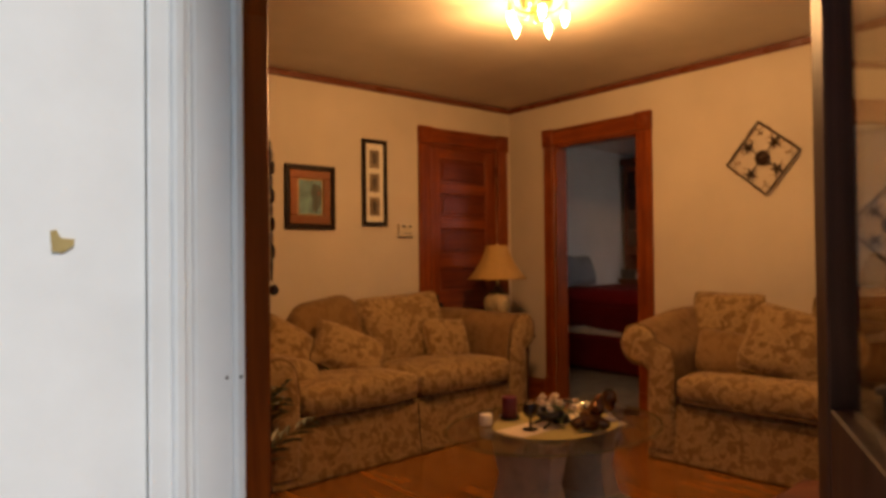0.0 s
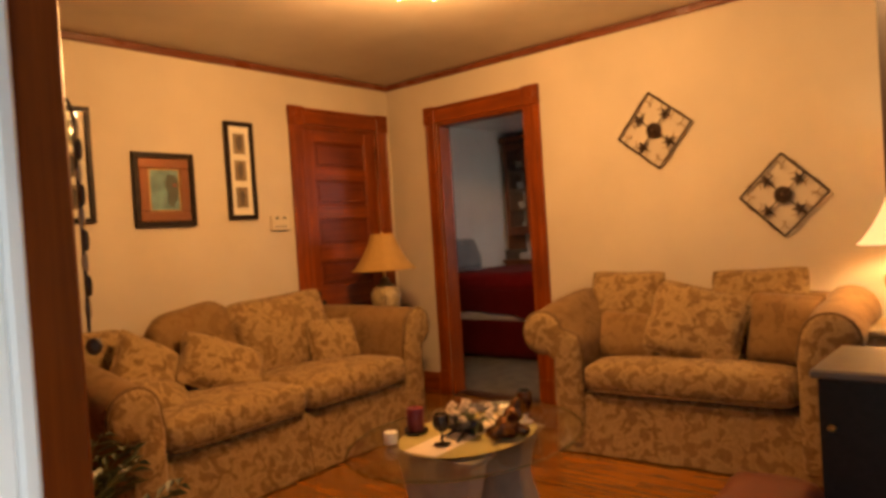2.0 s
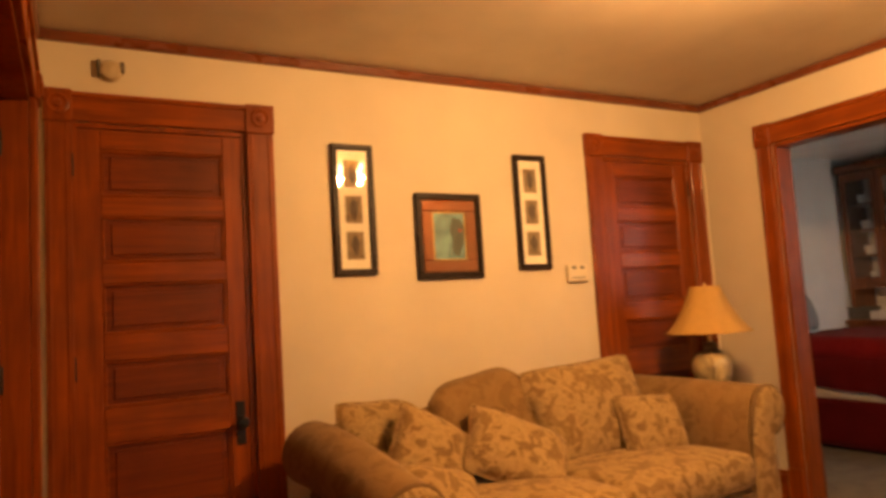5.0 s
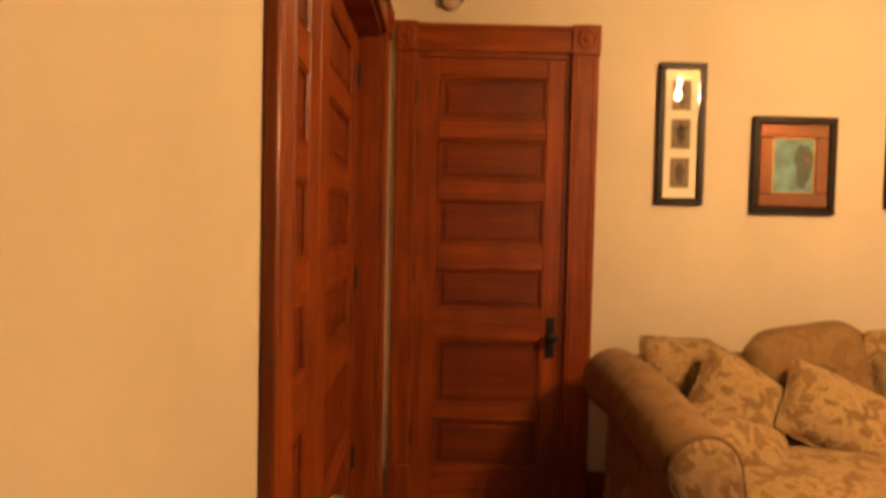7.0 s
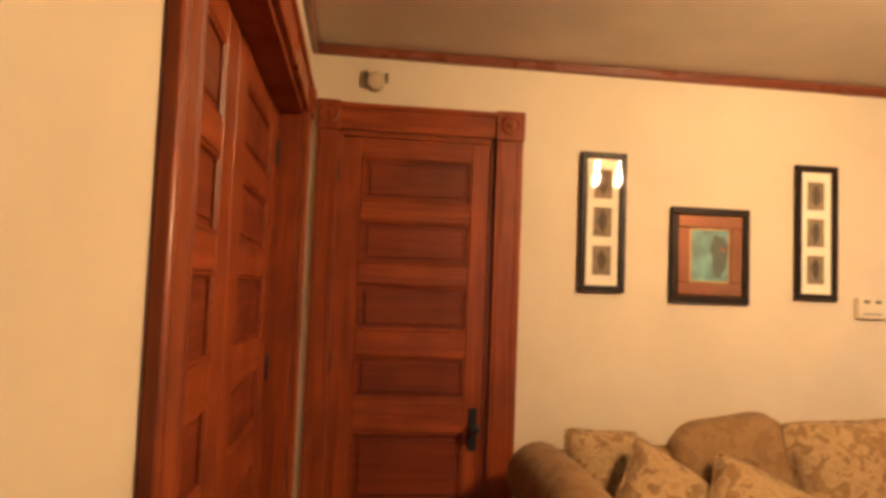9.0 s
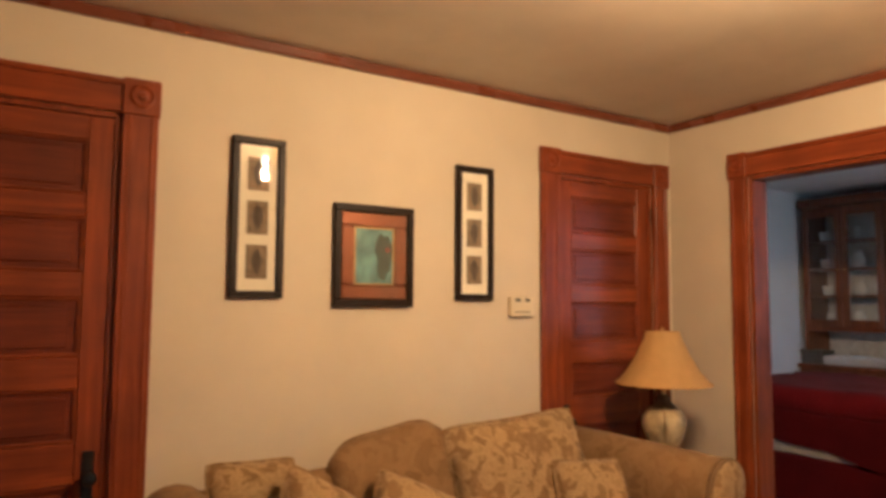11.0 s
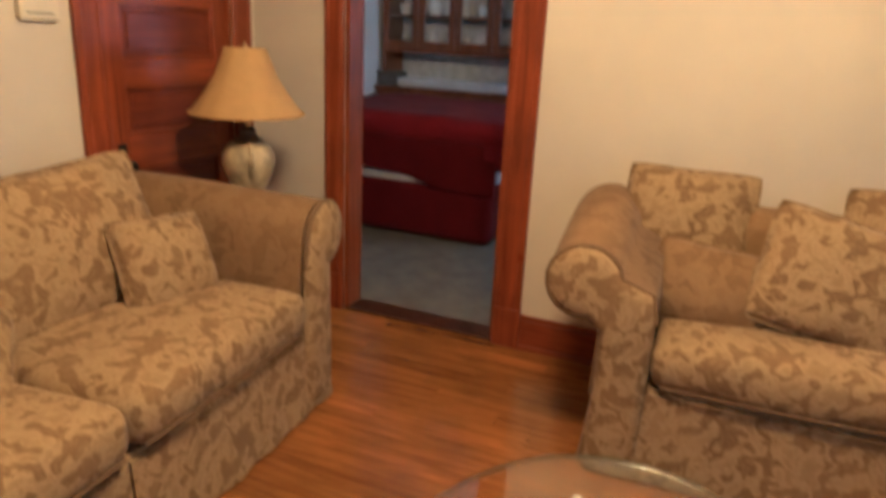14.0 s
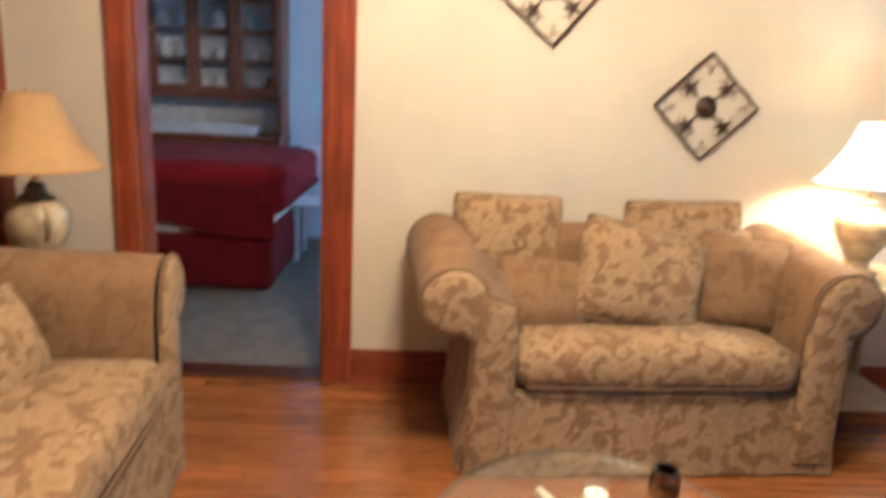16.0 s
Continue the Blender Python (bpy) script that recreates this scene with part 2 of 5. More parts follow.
LITSHADE = glow("lit_lamp_shade", (1.0, 0.74, 0.40), 0.35)
LEATHER = plain("red_brown_leather", (0.12, 0.030, 0.016), 0.4, 0, 0.2, 12, 0.2)
CONCRETE = plain("grey_porch_boards", (0.32, 0.32, 0.31), 0.8, 0, 0.12, 5, 0.4, 70)
GRASS = plain("lawn", (0.06, 0.10, 0.03), 0.95, 0, 0.4, 3, 0.5, 40)

# ---- mesh helpers ----


def box(bm, x0, x1, y0, y1, z0, z1, bevel=0.0, seg=1):
    m = Matrix.Translation(((x0 + x1) / 2, (y0 + y1) / 2, (z0 + z1) / 2)) @ Matrix.Diagonal((abs(x1 - x0), abs(y1 - y0), abs(z1 - z0), 1))
    made = bmesh.ops.create_cube(bm, size=1, matrix=m)["verts"]
    if bevel:
        edges = list({e for v in made for e in v.link_edges})
        bmesh.ops.bevel(bm, geom=edges, offset=bevel, segments=seg, profile=0.5, affect="EDGES")
    return bm


def B(*a, **k):
    return box(bmesh.new(), *a, **k)


def lathe(bm, prof, seg=24, at=(0, 0, 0), squash=(1, 1)):
    rings = []
    for r, z in prof:
        rings.append([bm.verts.new((at[0] + squash[0] * r * math.cos(2 * math.pi * i / seg), at[1] + squash[1] * r * math.sin(2 * math.pi * i / seg), at[2] + z)) for i in range(seg)])
    for a, b in zip(rings, rings[1:]):
        for i in range(seg):
            bm.faces.new((a[i], a[(i + 1) % seg], b[(i + 1) % seg], b[i]))
    bm.faces.new(list(reversed(rings[0])))
    bm.faces.new(rings[-1])
    return bm


def tube(bm, pts, r, seg=8, closed=False, taper=None):
    pts = [Vector(p) for p in pts]
    n = len(pts)
    rings = []
    ref = Vector((0.13, 0.31, 0.94)).normalized()
    for i, p in enumerate(pts):
        a, b = (pts[i - 1], pts[(i + 1) % n]) if closed else (pts[max(0, i - 1)], pts[min(n - 1, i + 1)])
        d = (b - a).normalized()
        u = d.cross(ref)
        if u.length < 0.1:
            u = d.cross(Vector((1, 0, 0)))
        u.normalize()
        w = d.cross(u)
        k = r * (taper(i / max(1, n - 1)) if taper else 1)
        rings.append([bm.verts.new(p + k * (math.cos(2 * math.pi * j / seg) * u + math.sin(2 * math.pi * j / seg) * w)) for j in range(seg)])
    for i in range(n if closed else n - 1):
        a, b = rings[i], rings[(i + 1) % n]
        for j in range(seg):
            bm.faces.new((a[j], a[(j + 1) % seg], b[(j + 1) % seg], b[j]))
    if not closed:
        bm.faces.new(list(reversed(rings[0])))
        bm.faces.new(rings[-1])
    return bm


def loft(bm, rings, caps=True):
    vs = [[bm.verts.new(p) for p in r] for r in rings]
    for a, b in zip(vs, vs[1:]):
        n = len(a)
        for i in range(n):
            bm.faces.new((a[i], a[(i + 1) % n], b[(i + 1) % n], b[i]))
    if caps:
        bm.faces.new(list(reversed(vs[0])))
        bm.faces.new(vs[-1])
    return bm


def mesh_of(name, bm, mat, smooth=False, angle=40):
    bmesh.ops.recalc_face_normals(bm, faces=bm.faces[:])
    me = bpy.data.meshes.new(name)
    bm.to_mesh(me)
    bm.free()
    me.materials.append(mat)
    if smooth:
        me.polygons.foreach_set("use_smooth", [True] * len(me.polygons))
        me.set_sharp_from_angle(angle=radians(angle))
    return me


def part(name, bm, mat, parent=None, label="", smooth=False, angle=40):
    ob = new(name, mesh_of(name, bm, mat, smooth, angle))
    if parent:
        ob.parent = parent
    if label:
        ob["label"] = label
    return ob


def thing(name, m, label, category, group="", kind=""):
    ob = new(name)
    ob.empty_display_size = 0.1
    ob.matrix_world = m
    return tagged(ob, label, category, group, kind)


def structure(name, bm, mat, label, category, smooth=False):
    return tagged(part(name, bm, mat, None, "", smooth), label, category, "", "structure")


def rounded(name, m, bm, mat, parent, label=""):
    ob = part(name, bm, mat, parent, label, True)
    ob.matrix_local = m
    return ob

# ---- large structure ----


def wall_mesh(axis, at, thick, a0, a1, z1, holes, z0=0.0):
    """A wall along one axis from its room face `at`, thick either way, with rectangular holes (b0, b1, bottom, top)."""
    bm = bmesh.new()
    lo, hi = sorted((at, at + thick))

    def piece(p0, p1, q0, q1):
        if p1 - p0 > 1e-4 and q1 - q0 > 1e-4:
            box(bm, p0, p1, lo, hi, q0, q1) if axis == "x" else box(bm, lo, hi, p0, p1, q0, q1)

    cur = a0
    for b0, b1, s, h in sorted(holes):
        piece(cur, b0, z0, z1)
        piece(b0, b1, z0, s)
        piece(b0, b1, h, z1)
        cur = b1
    piece(cur, a1, z0, z1)
    return bm


FRONT_WIN = (3.75, 4.85, 0.85, 2.0)
BED_WIN = (7.5, 8.7, 0.95, 2.28)
wall_n = structure("wall_north", wall_mesh("x", YN, TH, XW - TH, XE + TH, ZC, [(*D1, 0, DOOR_H), (*D2, 0, DOOR_H)]), WALL, "cream painted plaster wall with two stained doors", "wall")
wall_e = structure("wall_east", wall_mesh("y", XE, TH, YS, YN, ZC, [(*OPEN, 0, DOOR_H)]), WALL, "cream painted plaster wall with a cased doorway", "wall")
wall_w = structure("wall_west", wall_mesh("y", XW, -TH, YS, YN, ZC, [(*ENTRY, 0, DOOR_H), (*WIDE, 0, DOOR_H)]), WALL, "cream painted plaster wall beside the entry", "wall")
wall_s = structure("wall_south", wall_mesh("x", YS, -TH, XW - TH, XE + TH, ZC, [FRONT_WIN]), WALL, "cream painted plaster wall with a front window", "wall")
structure("ceiling", B(XW - TH, XE + TH, YS - TH, YN + TH, ZC, ZC + 0.12), CEIL, "glossy tan painted living room ceiling", "ceiling")
structure("wall_bedroom_north", wall_mesh("x", Y2N, TH, XE + TH, X2 + TH, ZC, []), BLUEWALL, "pale painted bedroom wall", "wall")
structure("wall_bedroom_east", wall_mesh("y", X2, TH, Y2S, Y2N, ZC, []), BLUEWALL, "pale painted bedroom wall behind the hutch", "wall")
structure("wall_bedroom_south", wall_mesh("x", Y2S, -TH, XE + TH, X2 + TH, ZC, [BED_WIN]), BLUEWALL, "pale painted bedroom wall with a window", "wall")
structure("wall_bedroom_west", wall_mesh("y", XE + TH, 0.02, Y2S, Y2N, ZC, [(*OPEN, 0, DOOR_H)]), BLUEWALL, "pale painted bedroom side of the doorway wall", "wall")
structure("ceiling_bedroom", B(XE + TH, X2 + TH, Y2S - TH, Y2N + TH, ZC - 0.06, ZC + 0.10), plain("bedroom_ceiling_paint", (0.86, 0.86, 0.86), 0.35, 0, 0.12, 2.2, 0.6, 8), "white uneven bedroom ceiling", "ceiling")
structure("floor_bedroom", B(XE + TH, X2, Y2S, Y2N, -0.10, 0.006), CARPET, "worn grey bedroom carpet", "floor")
structure("threshold", B(XE - 0.005, XE + TH + 0.01, OPEN[0], OPEN[1], -0.05, 0.012, bevel=0.005), DARKWOOD, "worn wooden threshold strip", "trim")
structure("ground", B(-60, 70, -60, 70, -0.62, -0.60), GRASS, "lawn round the house", "ground")

# porch outside the entry
structure("porch_floor", B(-0.2, XW - TH, 0.2, 2.9, -0.16, -0.07), CONCRETE, "grey painted porch floor boards", "floor")
porch = bmesh.new()
box(porch, 0.9, XW - TH - 0.02, ENTRY[1] + 0.012, ENTRY[1] + 0.13, -0.07, 2.7)
structure("wall_porch", porch, WHITE, "white painted porch side wall with a worn spot", "wall")
chip = bmesh.new()
cv = [chip.verts.new((x, ENTRY[1] + 0.010, z)) for x, z in ((2.006, 1.229), (2.014, 1.231), (2.020, 1.219), (2.038, 1.217), (2.037, 1.207), (2.022, 1.197), (2.008, 1.199))]
cf = chip.faces.new(cv)
ext = bmesh.ops.extrude_face_region(chip, geom=[cf])
bmesh.ops.translate(chip, vec=(0, 0.006, 0), verts=[v for v in ext["geom"] if isinstance(v, bmesh.types.BMVert)])
structure("paint_chip", chip, plain("bare_tan_patch", (0.45, 0.33, 0.13), 0.8), "tan bare patch in the white paint", "patch")

# crown strips and baseboards
for nm, a in (("trim_crown_north", (XW, XE, YN - 0.028, YN, ZC - 0.045, ZC)), ("trim_crown_south", (XW, XE, YS, YS + 0.028, ZC - 0.045, ZC))):
    structure(nm, B(*a, bevel=0.006), CROWN, "thin stained strip along the ceiling", "trim")
for nm, a in (("trim_crown_east", (XE - 0.028, XE, YS + 0.028, YN - 0.028, ZC - 0.045, ZC)), ("trim_crown_west", (XW, XW + 0.028, YS + 0.028, YN - 0.028, ZC - 0.045, ZC))):
    structure(nm, B(*a, bevel=0.006), wood("crown_wood_y", (0.10, 0.025, 0.010), (0.22, 0.06, 0.022), "Y"), "thin stained strip along the ceiling", "trim")


def baseboard(nm, axis, at, inward, a0, a1):
    bm = bmesh.new()
    for d, z0, z1 in ((0.018, 0, 0.14), (0.012, 0.14, 0.165), (0.028, 0, 0.022)):
        lo, hi = sorted((at, at + inward * d))
        box(bm, a0, a1, lo, hi, z0, z1, 0.003) if axis == "x" else box(bm, lo, hi, a0, a1, z0, z1, 0.003)
    structure(nm, bm, TRIM_X if axis == "x" else TRIM_Y, "tall stained wooden baseboard", "baseboard")


baseboard("baseboard_north", "x", YN, -1, D1[1] + 0.13, D2[0] - 0.12)
baseboard("baseboard_east_a", "y", XE, -1, YS, OPEN[0] - 0.125)
baseboard("baseboard_east_b", "y", XE, -1, OPEN[1] + 0.125, YN)
baseboard("baseboard_west_a", "y", XW, 1, ENTRY[1] + 0.12, WIDE[0] - 0.12)
baseboard("baseboard_west_b", "y", XW, 1, WIDE[1] + 0.12, YN)
baseboard("baseboard_south", "x", YS, 1, XW, XE)


def casing(name, m, width, label, jamb=TH, depth=0.024, w=0.124, w0=None):
    """Door surround in the wall's own frame: x along the wall from the opening's left edge, y out of the wall to the room (negative), z up."""
    ob = thing(name, m, label, "door frame", kind="structure")

    def post(x0, w):
        bm = bmesh.new()
        box(bm, x0, x0 + w, -depth, 0, 0, DOOR_H, 0.004)
        for k in (0.18, 0.82):
            tube(bm, [(x0 + w * k, -depth + 0.004, 0.20), (x0 + w * k, -depth + 0.004, DOOR_H - 0.008)], 0.008, 8)
        box(bm, x0 - 0.002, x0 + w + 0.002, -depth - 0.008, -0.001, 0, 0.19, 0.004)
        part("casing_post", bm, TRIM, ob, smooth=True)

    w0 = w0 or w
    post(-w0, w0)
    post(width, w)
    part("head_casing", B(0, width, -depth, 0, DOOR_H + 0.001, CAS_H - 0.006, bevel=0.004), TRIM_X, ob)
    part("cap_moulding", B(-0.004, width + 0.004, -depth - 0.012, -0.001, CAS_H - 0.030, CAS_H - 0.008, bevel=0.004), TRIM_X, ob)
    for x0, w in ((-w0, w0), (width, w)):
        bm = B(x0 - 0.004, x0 + w + 0.004, -depth - 0.012, 0, DOOR_H - 0.006, CAS_H, bevel=0.004)
        blk = part("corner_block", bm, TRIM, ob)
        ros = bmesh.new()
        lathe(ros, [(0.044, 0), (0.046, 0.006), (0.036, 0.010), (0.030, 0.004), (0.018, 0.004), (0.014, 0.012), (0.002, 0.014)], 24)
        bmesh.ops.transform(ros, matrix=pose(x0 + w / 2, -depth - 0.011, (DOOR_H + CAS_H) / 2, 90), verts=ros.verts)
        part("rosette", ros, TRIM, blk, smooth=True)
    jm = bmesh.new()
    box(jm, 0, 0.02, 0, jamb, 0, DOOR_H - 0.02)
    box(jm, width - 0.02, width, 0, jamb, 0, DOOR_H - 0.02)
    box(jm, 0, width, 0, jamb, DOOR_H - 0.02, DOOR_H)
    part("jamb", jm, TRIM, ob)
    return ob


casing("door_frame_1", pose(D1[0], YN, 0), D1[1] - D1[0], "reddish stained frame with rosette blocks", w0=0.100)
casing("door_frame_2", pose(D2[0], YN, 0), D2[1] - D2[0], "reddish stained frame with rosette blocks")
casing("doorway_frame", pose(XE, OPEN[1], 0, 0, 0, -90), OPEN[1] - OPEN[0], "reddish stained frame of the open bedroom doorway", w0=0.102)
casing("wide_door_frame", pose(XW, WIDE[0], 0, 0, 0, 90), WIDE[1] - WIDE[0], "reddish stained frame round the wide doors")
casing("entry_frame", pose(XW, ENTRY[0], 0, 0, 0, 90), ENTRY[1] - ENTRY[0], "dark stained frame of the entry door", jamb=0.002, depth=0.056)

# white outer jamb of the entry with its stepped mouldings
for name, y, s in (("entry_jamb_1", ENTRY[1], -1), ("entry_jamb_2", ENTRY[0], 1)):
    bm = bmesh.new()
    for x0, x1, d in ((2.137, 2.172, 0.016), (2.172, 2.192, 0.030), (2.192, 2.206, 0.010), (2.206, 2.270, 0.022), (2.270, 2.2885, 0.030)):
        lo, hi = sorted((y + 0.001 * s, y + s * (d - 0.004)))
        box(bm, x0, x1, lo, hi, -0.07, DOOR_H, 0.004)
    structure(name, bm, WHITE, "white painted outer door jamb with mouldings", "door jamb")
for x in (2.258, 2.279):
    bm = lathe(bmesh.new(), [(0.0022, 0), (0.0030, 0.0015), (0.001, 0.002)], 10)
    bmesh.ops.transform(bm, matrix=pose(x, ENTRY[1] - (0.0175 if x < 2.27 else 0.0255), 0.99, 90), verts=bm.verts)
    structure("screw_hole", bm, GREYPLASTIC, "small dark screw hole in the white jamb", "screw hole")
structure("entry_sill", B(XW - TH - 0.06, XW + 0.01, *ENTRY, -0.07, 0.004, bevel=0.006), DARKWOOD, "worn dark entry sill", "sill")

PANELS = [(2.00, 1.80), (1.715, 1.52), (1.43, 1.22), (1.11, 0.92), (0.775, 0.47), (0.40, 0.17)]


def panel_door(name, m, w, label, hinge_left=True, knob=True, h=DOOR_H - 0.022, stile=0.105):
    """Panelled leaf: x from 0 to w, room face at y = 0, thickness into +y."""
    ob = thing(name, m, label, "door", kind="structure")
    t = 0.036
    for x0 in (0.004, w - stile):
        part("stile", B(x0, x0 + stile - 0.004, 0, t, 0.012, h, bevel=0.003), TRIM, ob)
    edges = [h] + [z for p in PANELS for z in p] + [0.012]
    for top, bot in zip(edges[0::2], edges[1::2]):
        part("rail", B(stile, w - stile, 0.001, t - 0.001, bot, top, bevel=0.003), TRIM_X, ob)
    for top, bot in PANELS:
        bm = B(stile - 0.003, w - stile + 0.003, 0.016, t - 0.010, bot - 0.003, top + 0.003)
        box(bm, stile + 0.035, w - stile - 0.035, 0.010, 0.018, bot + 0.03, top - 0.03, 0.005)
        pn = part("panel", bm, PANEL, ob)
        mb = bmesh.new()
        for a in ((stile, w - stile, top - 0.012, top), (stile, w - stile, bot, bot + 0.012)):
            box(mb, a[0], a[1], 0.004, 0.017, a[2], a[3], 0.004)
        for x0 in (stile, w - stile - 0.012):
            box(mb, x0, x0 + 0.012, 0.004, 0.017, bot + 0.012, top - 0.012, 0.004)
        part("bead", mb, TRIM_X, pn)
    hx = -0.004 if hinge_left else w - 0.006
    for z in (0.28, 1.04, 1.88):
        bm = bmesh.new()
        lathe(bm, [(0.007, 0), (0.007, 0.09), (0.004, 0.10)], 10, (hx + 0.005, -0.006, z))
        box(bm, hx - 0.002, hx + 0.012, -0.004, 0.002, z, z + 0.09)
        part("hinge", bm, BLACKMETAL, ob, smooth=True)
    if knob:
        kx = w - 0.062 if hinge_left else 0.062
        plate = part("knob_plate", B(kx - 0.020, kx + 0.020, -0.006, 0.001, 0.70, 0.89, bevel=0.003), BLACKMETAL, ob, "dark metal plate")
        bm = lathe(bmesh.new(), [(0.010, 0), (0.010, 0.022), (0.024, 0.032), (0.028, 0.044), (0.022, 0.056), (0.004, 0.060)], 20)
        bmesh.ops.transform(bm, matrix=pose(kx, -0.004, 0.80, 90), verts=bm.verts)
        part("knob", bm, BLACKMETAL, plate, smooth=True)
    return ob


panel_door("door_1", pose(D1[0] + 0.001, YN + 0.010, 0), D1[1] - D1[0] - 0.002, "closed reddish six-panel wooden door")
panel_door("door_2", pose(D2[0] + 0.001, YN + 0.010, 0), D2[1] - D2[0] - 0.002, "closed reddish six-panel wooden door beside the lamp", hinge_left=False)
half = (WIDE[1] - WIDE[0]) / 2
panel_door("door_3", pose(XW - 0.095, WIDE[0] + 0.02, 0, 0, 0, 90), half - 0.02, "closed dark reddish panelled door of a pair", knob=False, stile=0.16)
panel_door("door_4", pose(XW - 0.095, WIDE[0] + half, 0, 0, 0, 90), half - 0.02, "closed dark reddish panelled door of a pair", hinge_left=False, knob=False, stile=0.16)

# closers behind the doors
structure("wall_closet_1", B(D1[0] - 0.1, D1[1] + 0.1, YN + TH + 0.02, YN + TH + 0.06, 0, ZC), WALL, "plain closet back wall", "wall")
structure("wall_closet_2", B(D2[0] - 0.1, D2[1] + 0.1, YN + TH + 0.02, YN + TH + 0.06, 0, ZC), WALL, "plain closet back wall", "wall")
structure("wall_closet_3", B(XW - TH - 0.08, XW - TH - 0.04, WIDE[0] - 0.1, WIDE[1] + 0.1, 0, ZC), WALL, "plain wall behind the wide doors", "wall")


def window(name, m, w, z0, z1, label):
    """Two-sash window in a hole: x from 0 to w, y through the wall."""
    ob = thing(name, m, label, "window", kind="structure")
    fr = bmesh.new()
    for a in ((0, 0.05, z0, z1), (w - 0.05, w, z0, z1), (0.05, w - 0.05, z0, z0 + 0.06), (0.05, w - 0.05, z1 - 0.05, z1), (0.05, w - 0.05, (z0 + z1) / 2 - 0.025, (z0 + z1) / 2 + 0.025)):
        box(fr, a[0], a[1], -0.085, -0.045, a[2], a[3], 0.004)
    part("window_frame", fr, TRIM, ob)
    for a, b in ((z0 + 0.06, (z0 + z1) / 2 - 0.025), ((z0 + z1) / 2 + 0.025, z1 - 0.05)):
        pane = part("pane", B(0.05, w - 0.05, -0.067, -0.063, a, b), GLASS, ob)
        pane.visible_shadow = False
    part("window_sill", B(-0.05, w + 0.05, -0.04, 0.06, z0 - 0.03, z0, bevel=0.006), TRIM_X, ob)


window("window_1", pose(FRONT_WIN[0], YS, 0), FRONT_WIN[1] - FRONT_WIN[0], FRONT_WIN[2], FRONT_WIN[3], "wooden front window letting in daylight")
window("window_2", pose(BED_WIN[0], Y2S, 0), BED_WIN[1] - BED_WIN[0], BED_WIN[2], BED_WIN[3], "wooden bedroom window letting in daylight")


def entry_door(m, w=0.80):
    """Front door, open inward: half glazed. x from the hinge to the free edge, thickness along y."""
    ob = thing("front_door", m, "open dark-stained front door with a glass pane", "door", kind="structure")
    t, h = 0.044, DOOR_H - 0.02
    for x0 in (0, w - 0.11):
        part("stile", B(x0, x0 + 0.11, 0, t, 0.015, h, bevel=0.003), DARKWOOD, ob)
    for z0, z1 in ((0.015, 0.24), (0.80, 0.95), (h - 0.12, h)):
        part("rail", B(0.11, w - 0.11, 0.001, t - 0.001, z0, z1, bevel=0.003), DARKWOOD, ob)
    part("panel", B(0.108, w - 0.108, 0.012, t - 0.012, 0.238, 0.802), DARKWOOD, ob)
    part("pane", B(0.108, w - 0.108, 0.018, 0.024, 0.948, h - 0.118), GLASS, ob, "clear glass pane")
    for s, y in ((-1, 0.0), (1, t)):
        bm = lathe(bmesh.new(), [(0.022, 0), (0.010, 0.008), (0.010, 0.024), (0.026, 0.036), (0.028, 0.048), (0.018, 0.060), (0.003, 0.062)], 20)
        bmesh.ops.transform(bm, matrix=pose(w - 0.06, y, 0.74, 90 if s < 0 else -90), verts=bm.verts)
        part("knob", bm, BRASS, ob, "brass door knob", True)


entry_door(pose(2.352, 1.285, 0, 0, 0, 30.5))

# ---- seating ----


def cushion_block(w, d, h, crown=0.03, round_=0.07):
    """A padded block: x and y centred, z from 0 to h plus a crown."""
    bm = bmesh.new()
    bmesh.ops.create_cube(bm, size=1, matrix=Matrix.Translation((0, 0, h / 2)) @ Matrix.Diagonal((w, d, h, 1)))
    bmesh.ops.bevel(bm, geom=bm.edges[:], offset=round_, segments=4, profile=0.6, affect="EDGES")
    bmesh.ops.subdivide_edges(bm, edges=[e for e in bm.edges if e.calc_length() > 0.16], cuts=6, use_grid_fill=True)
    for v in bm.verts:
        u, q = 2 * v.co.x / w, 2 * v.co.y / d
        puff = max(0, 1 - u * u) ** 0.6 * max(0, 1 - q * q) ** 0.6
        v.co.z += crown * puff * (1 if v.co.z > h * 0.5 else -0.15)
        v.co += 0.013 * noise.noise_vector(v.co * 4.5)
    return bm


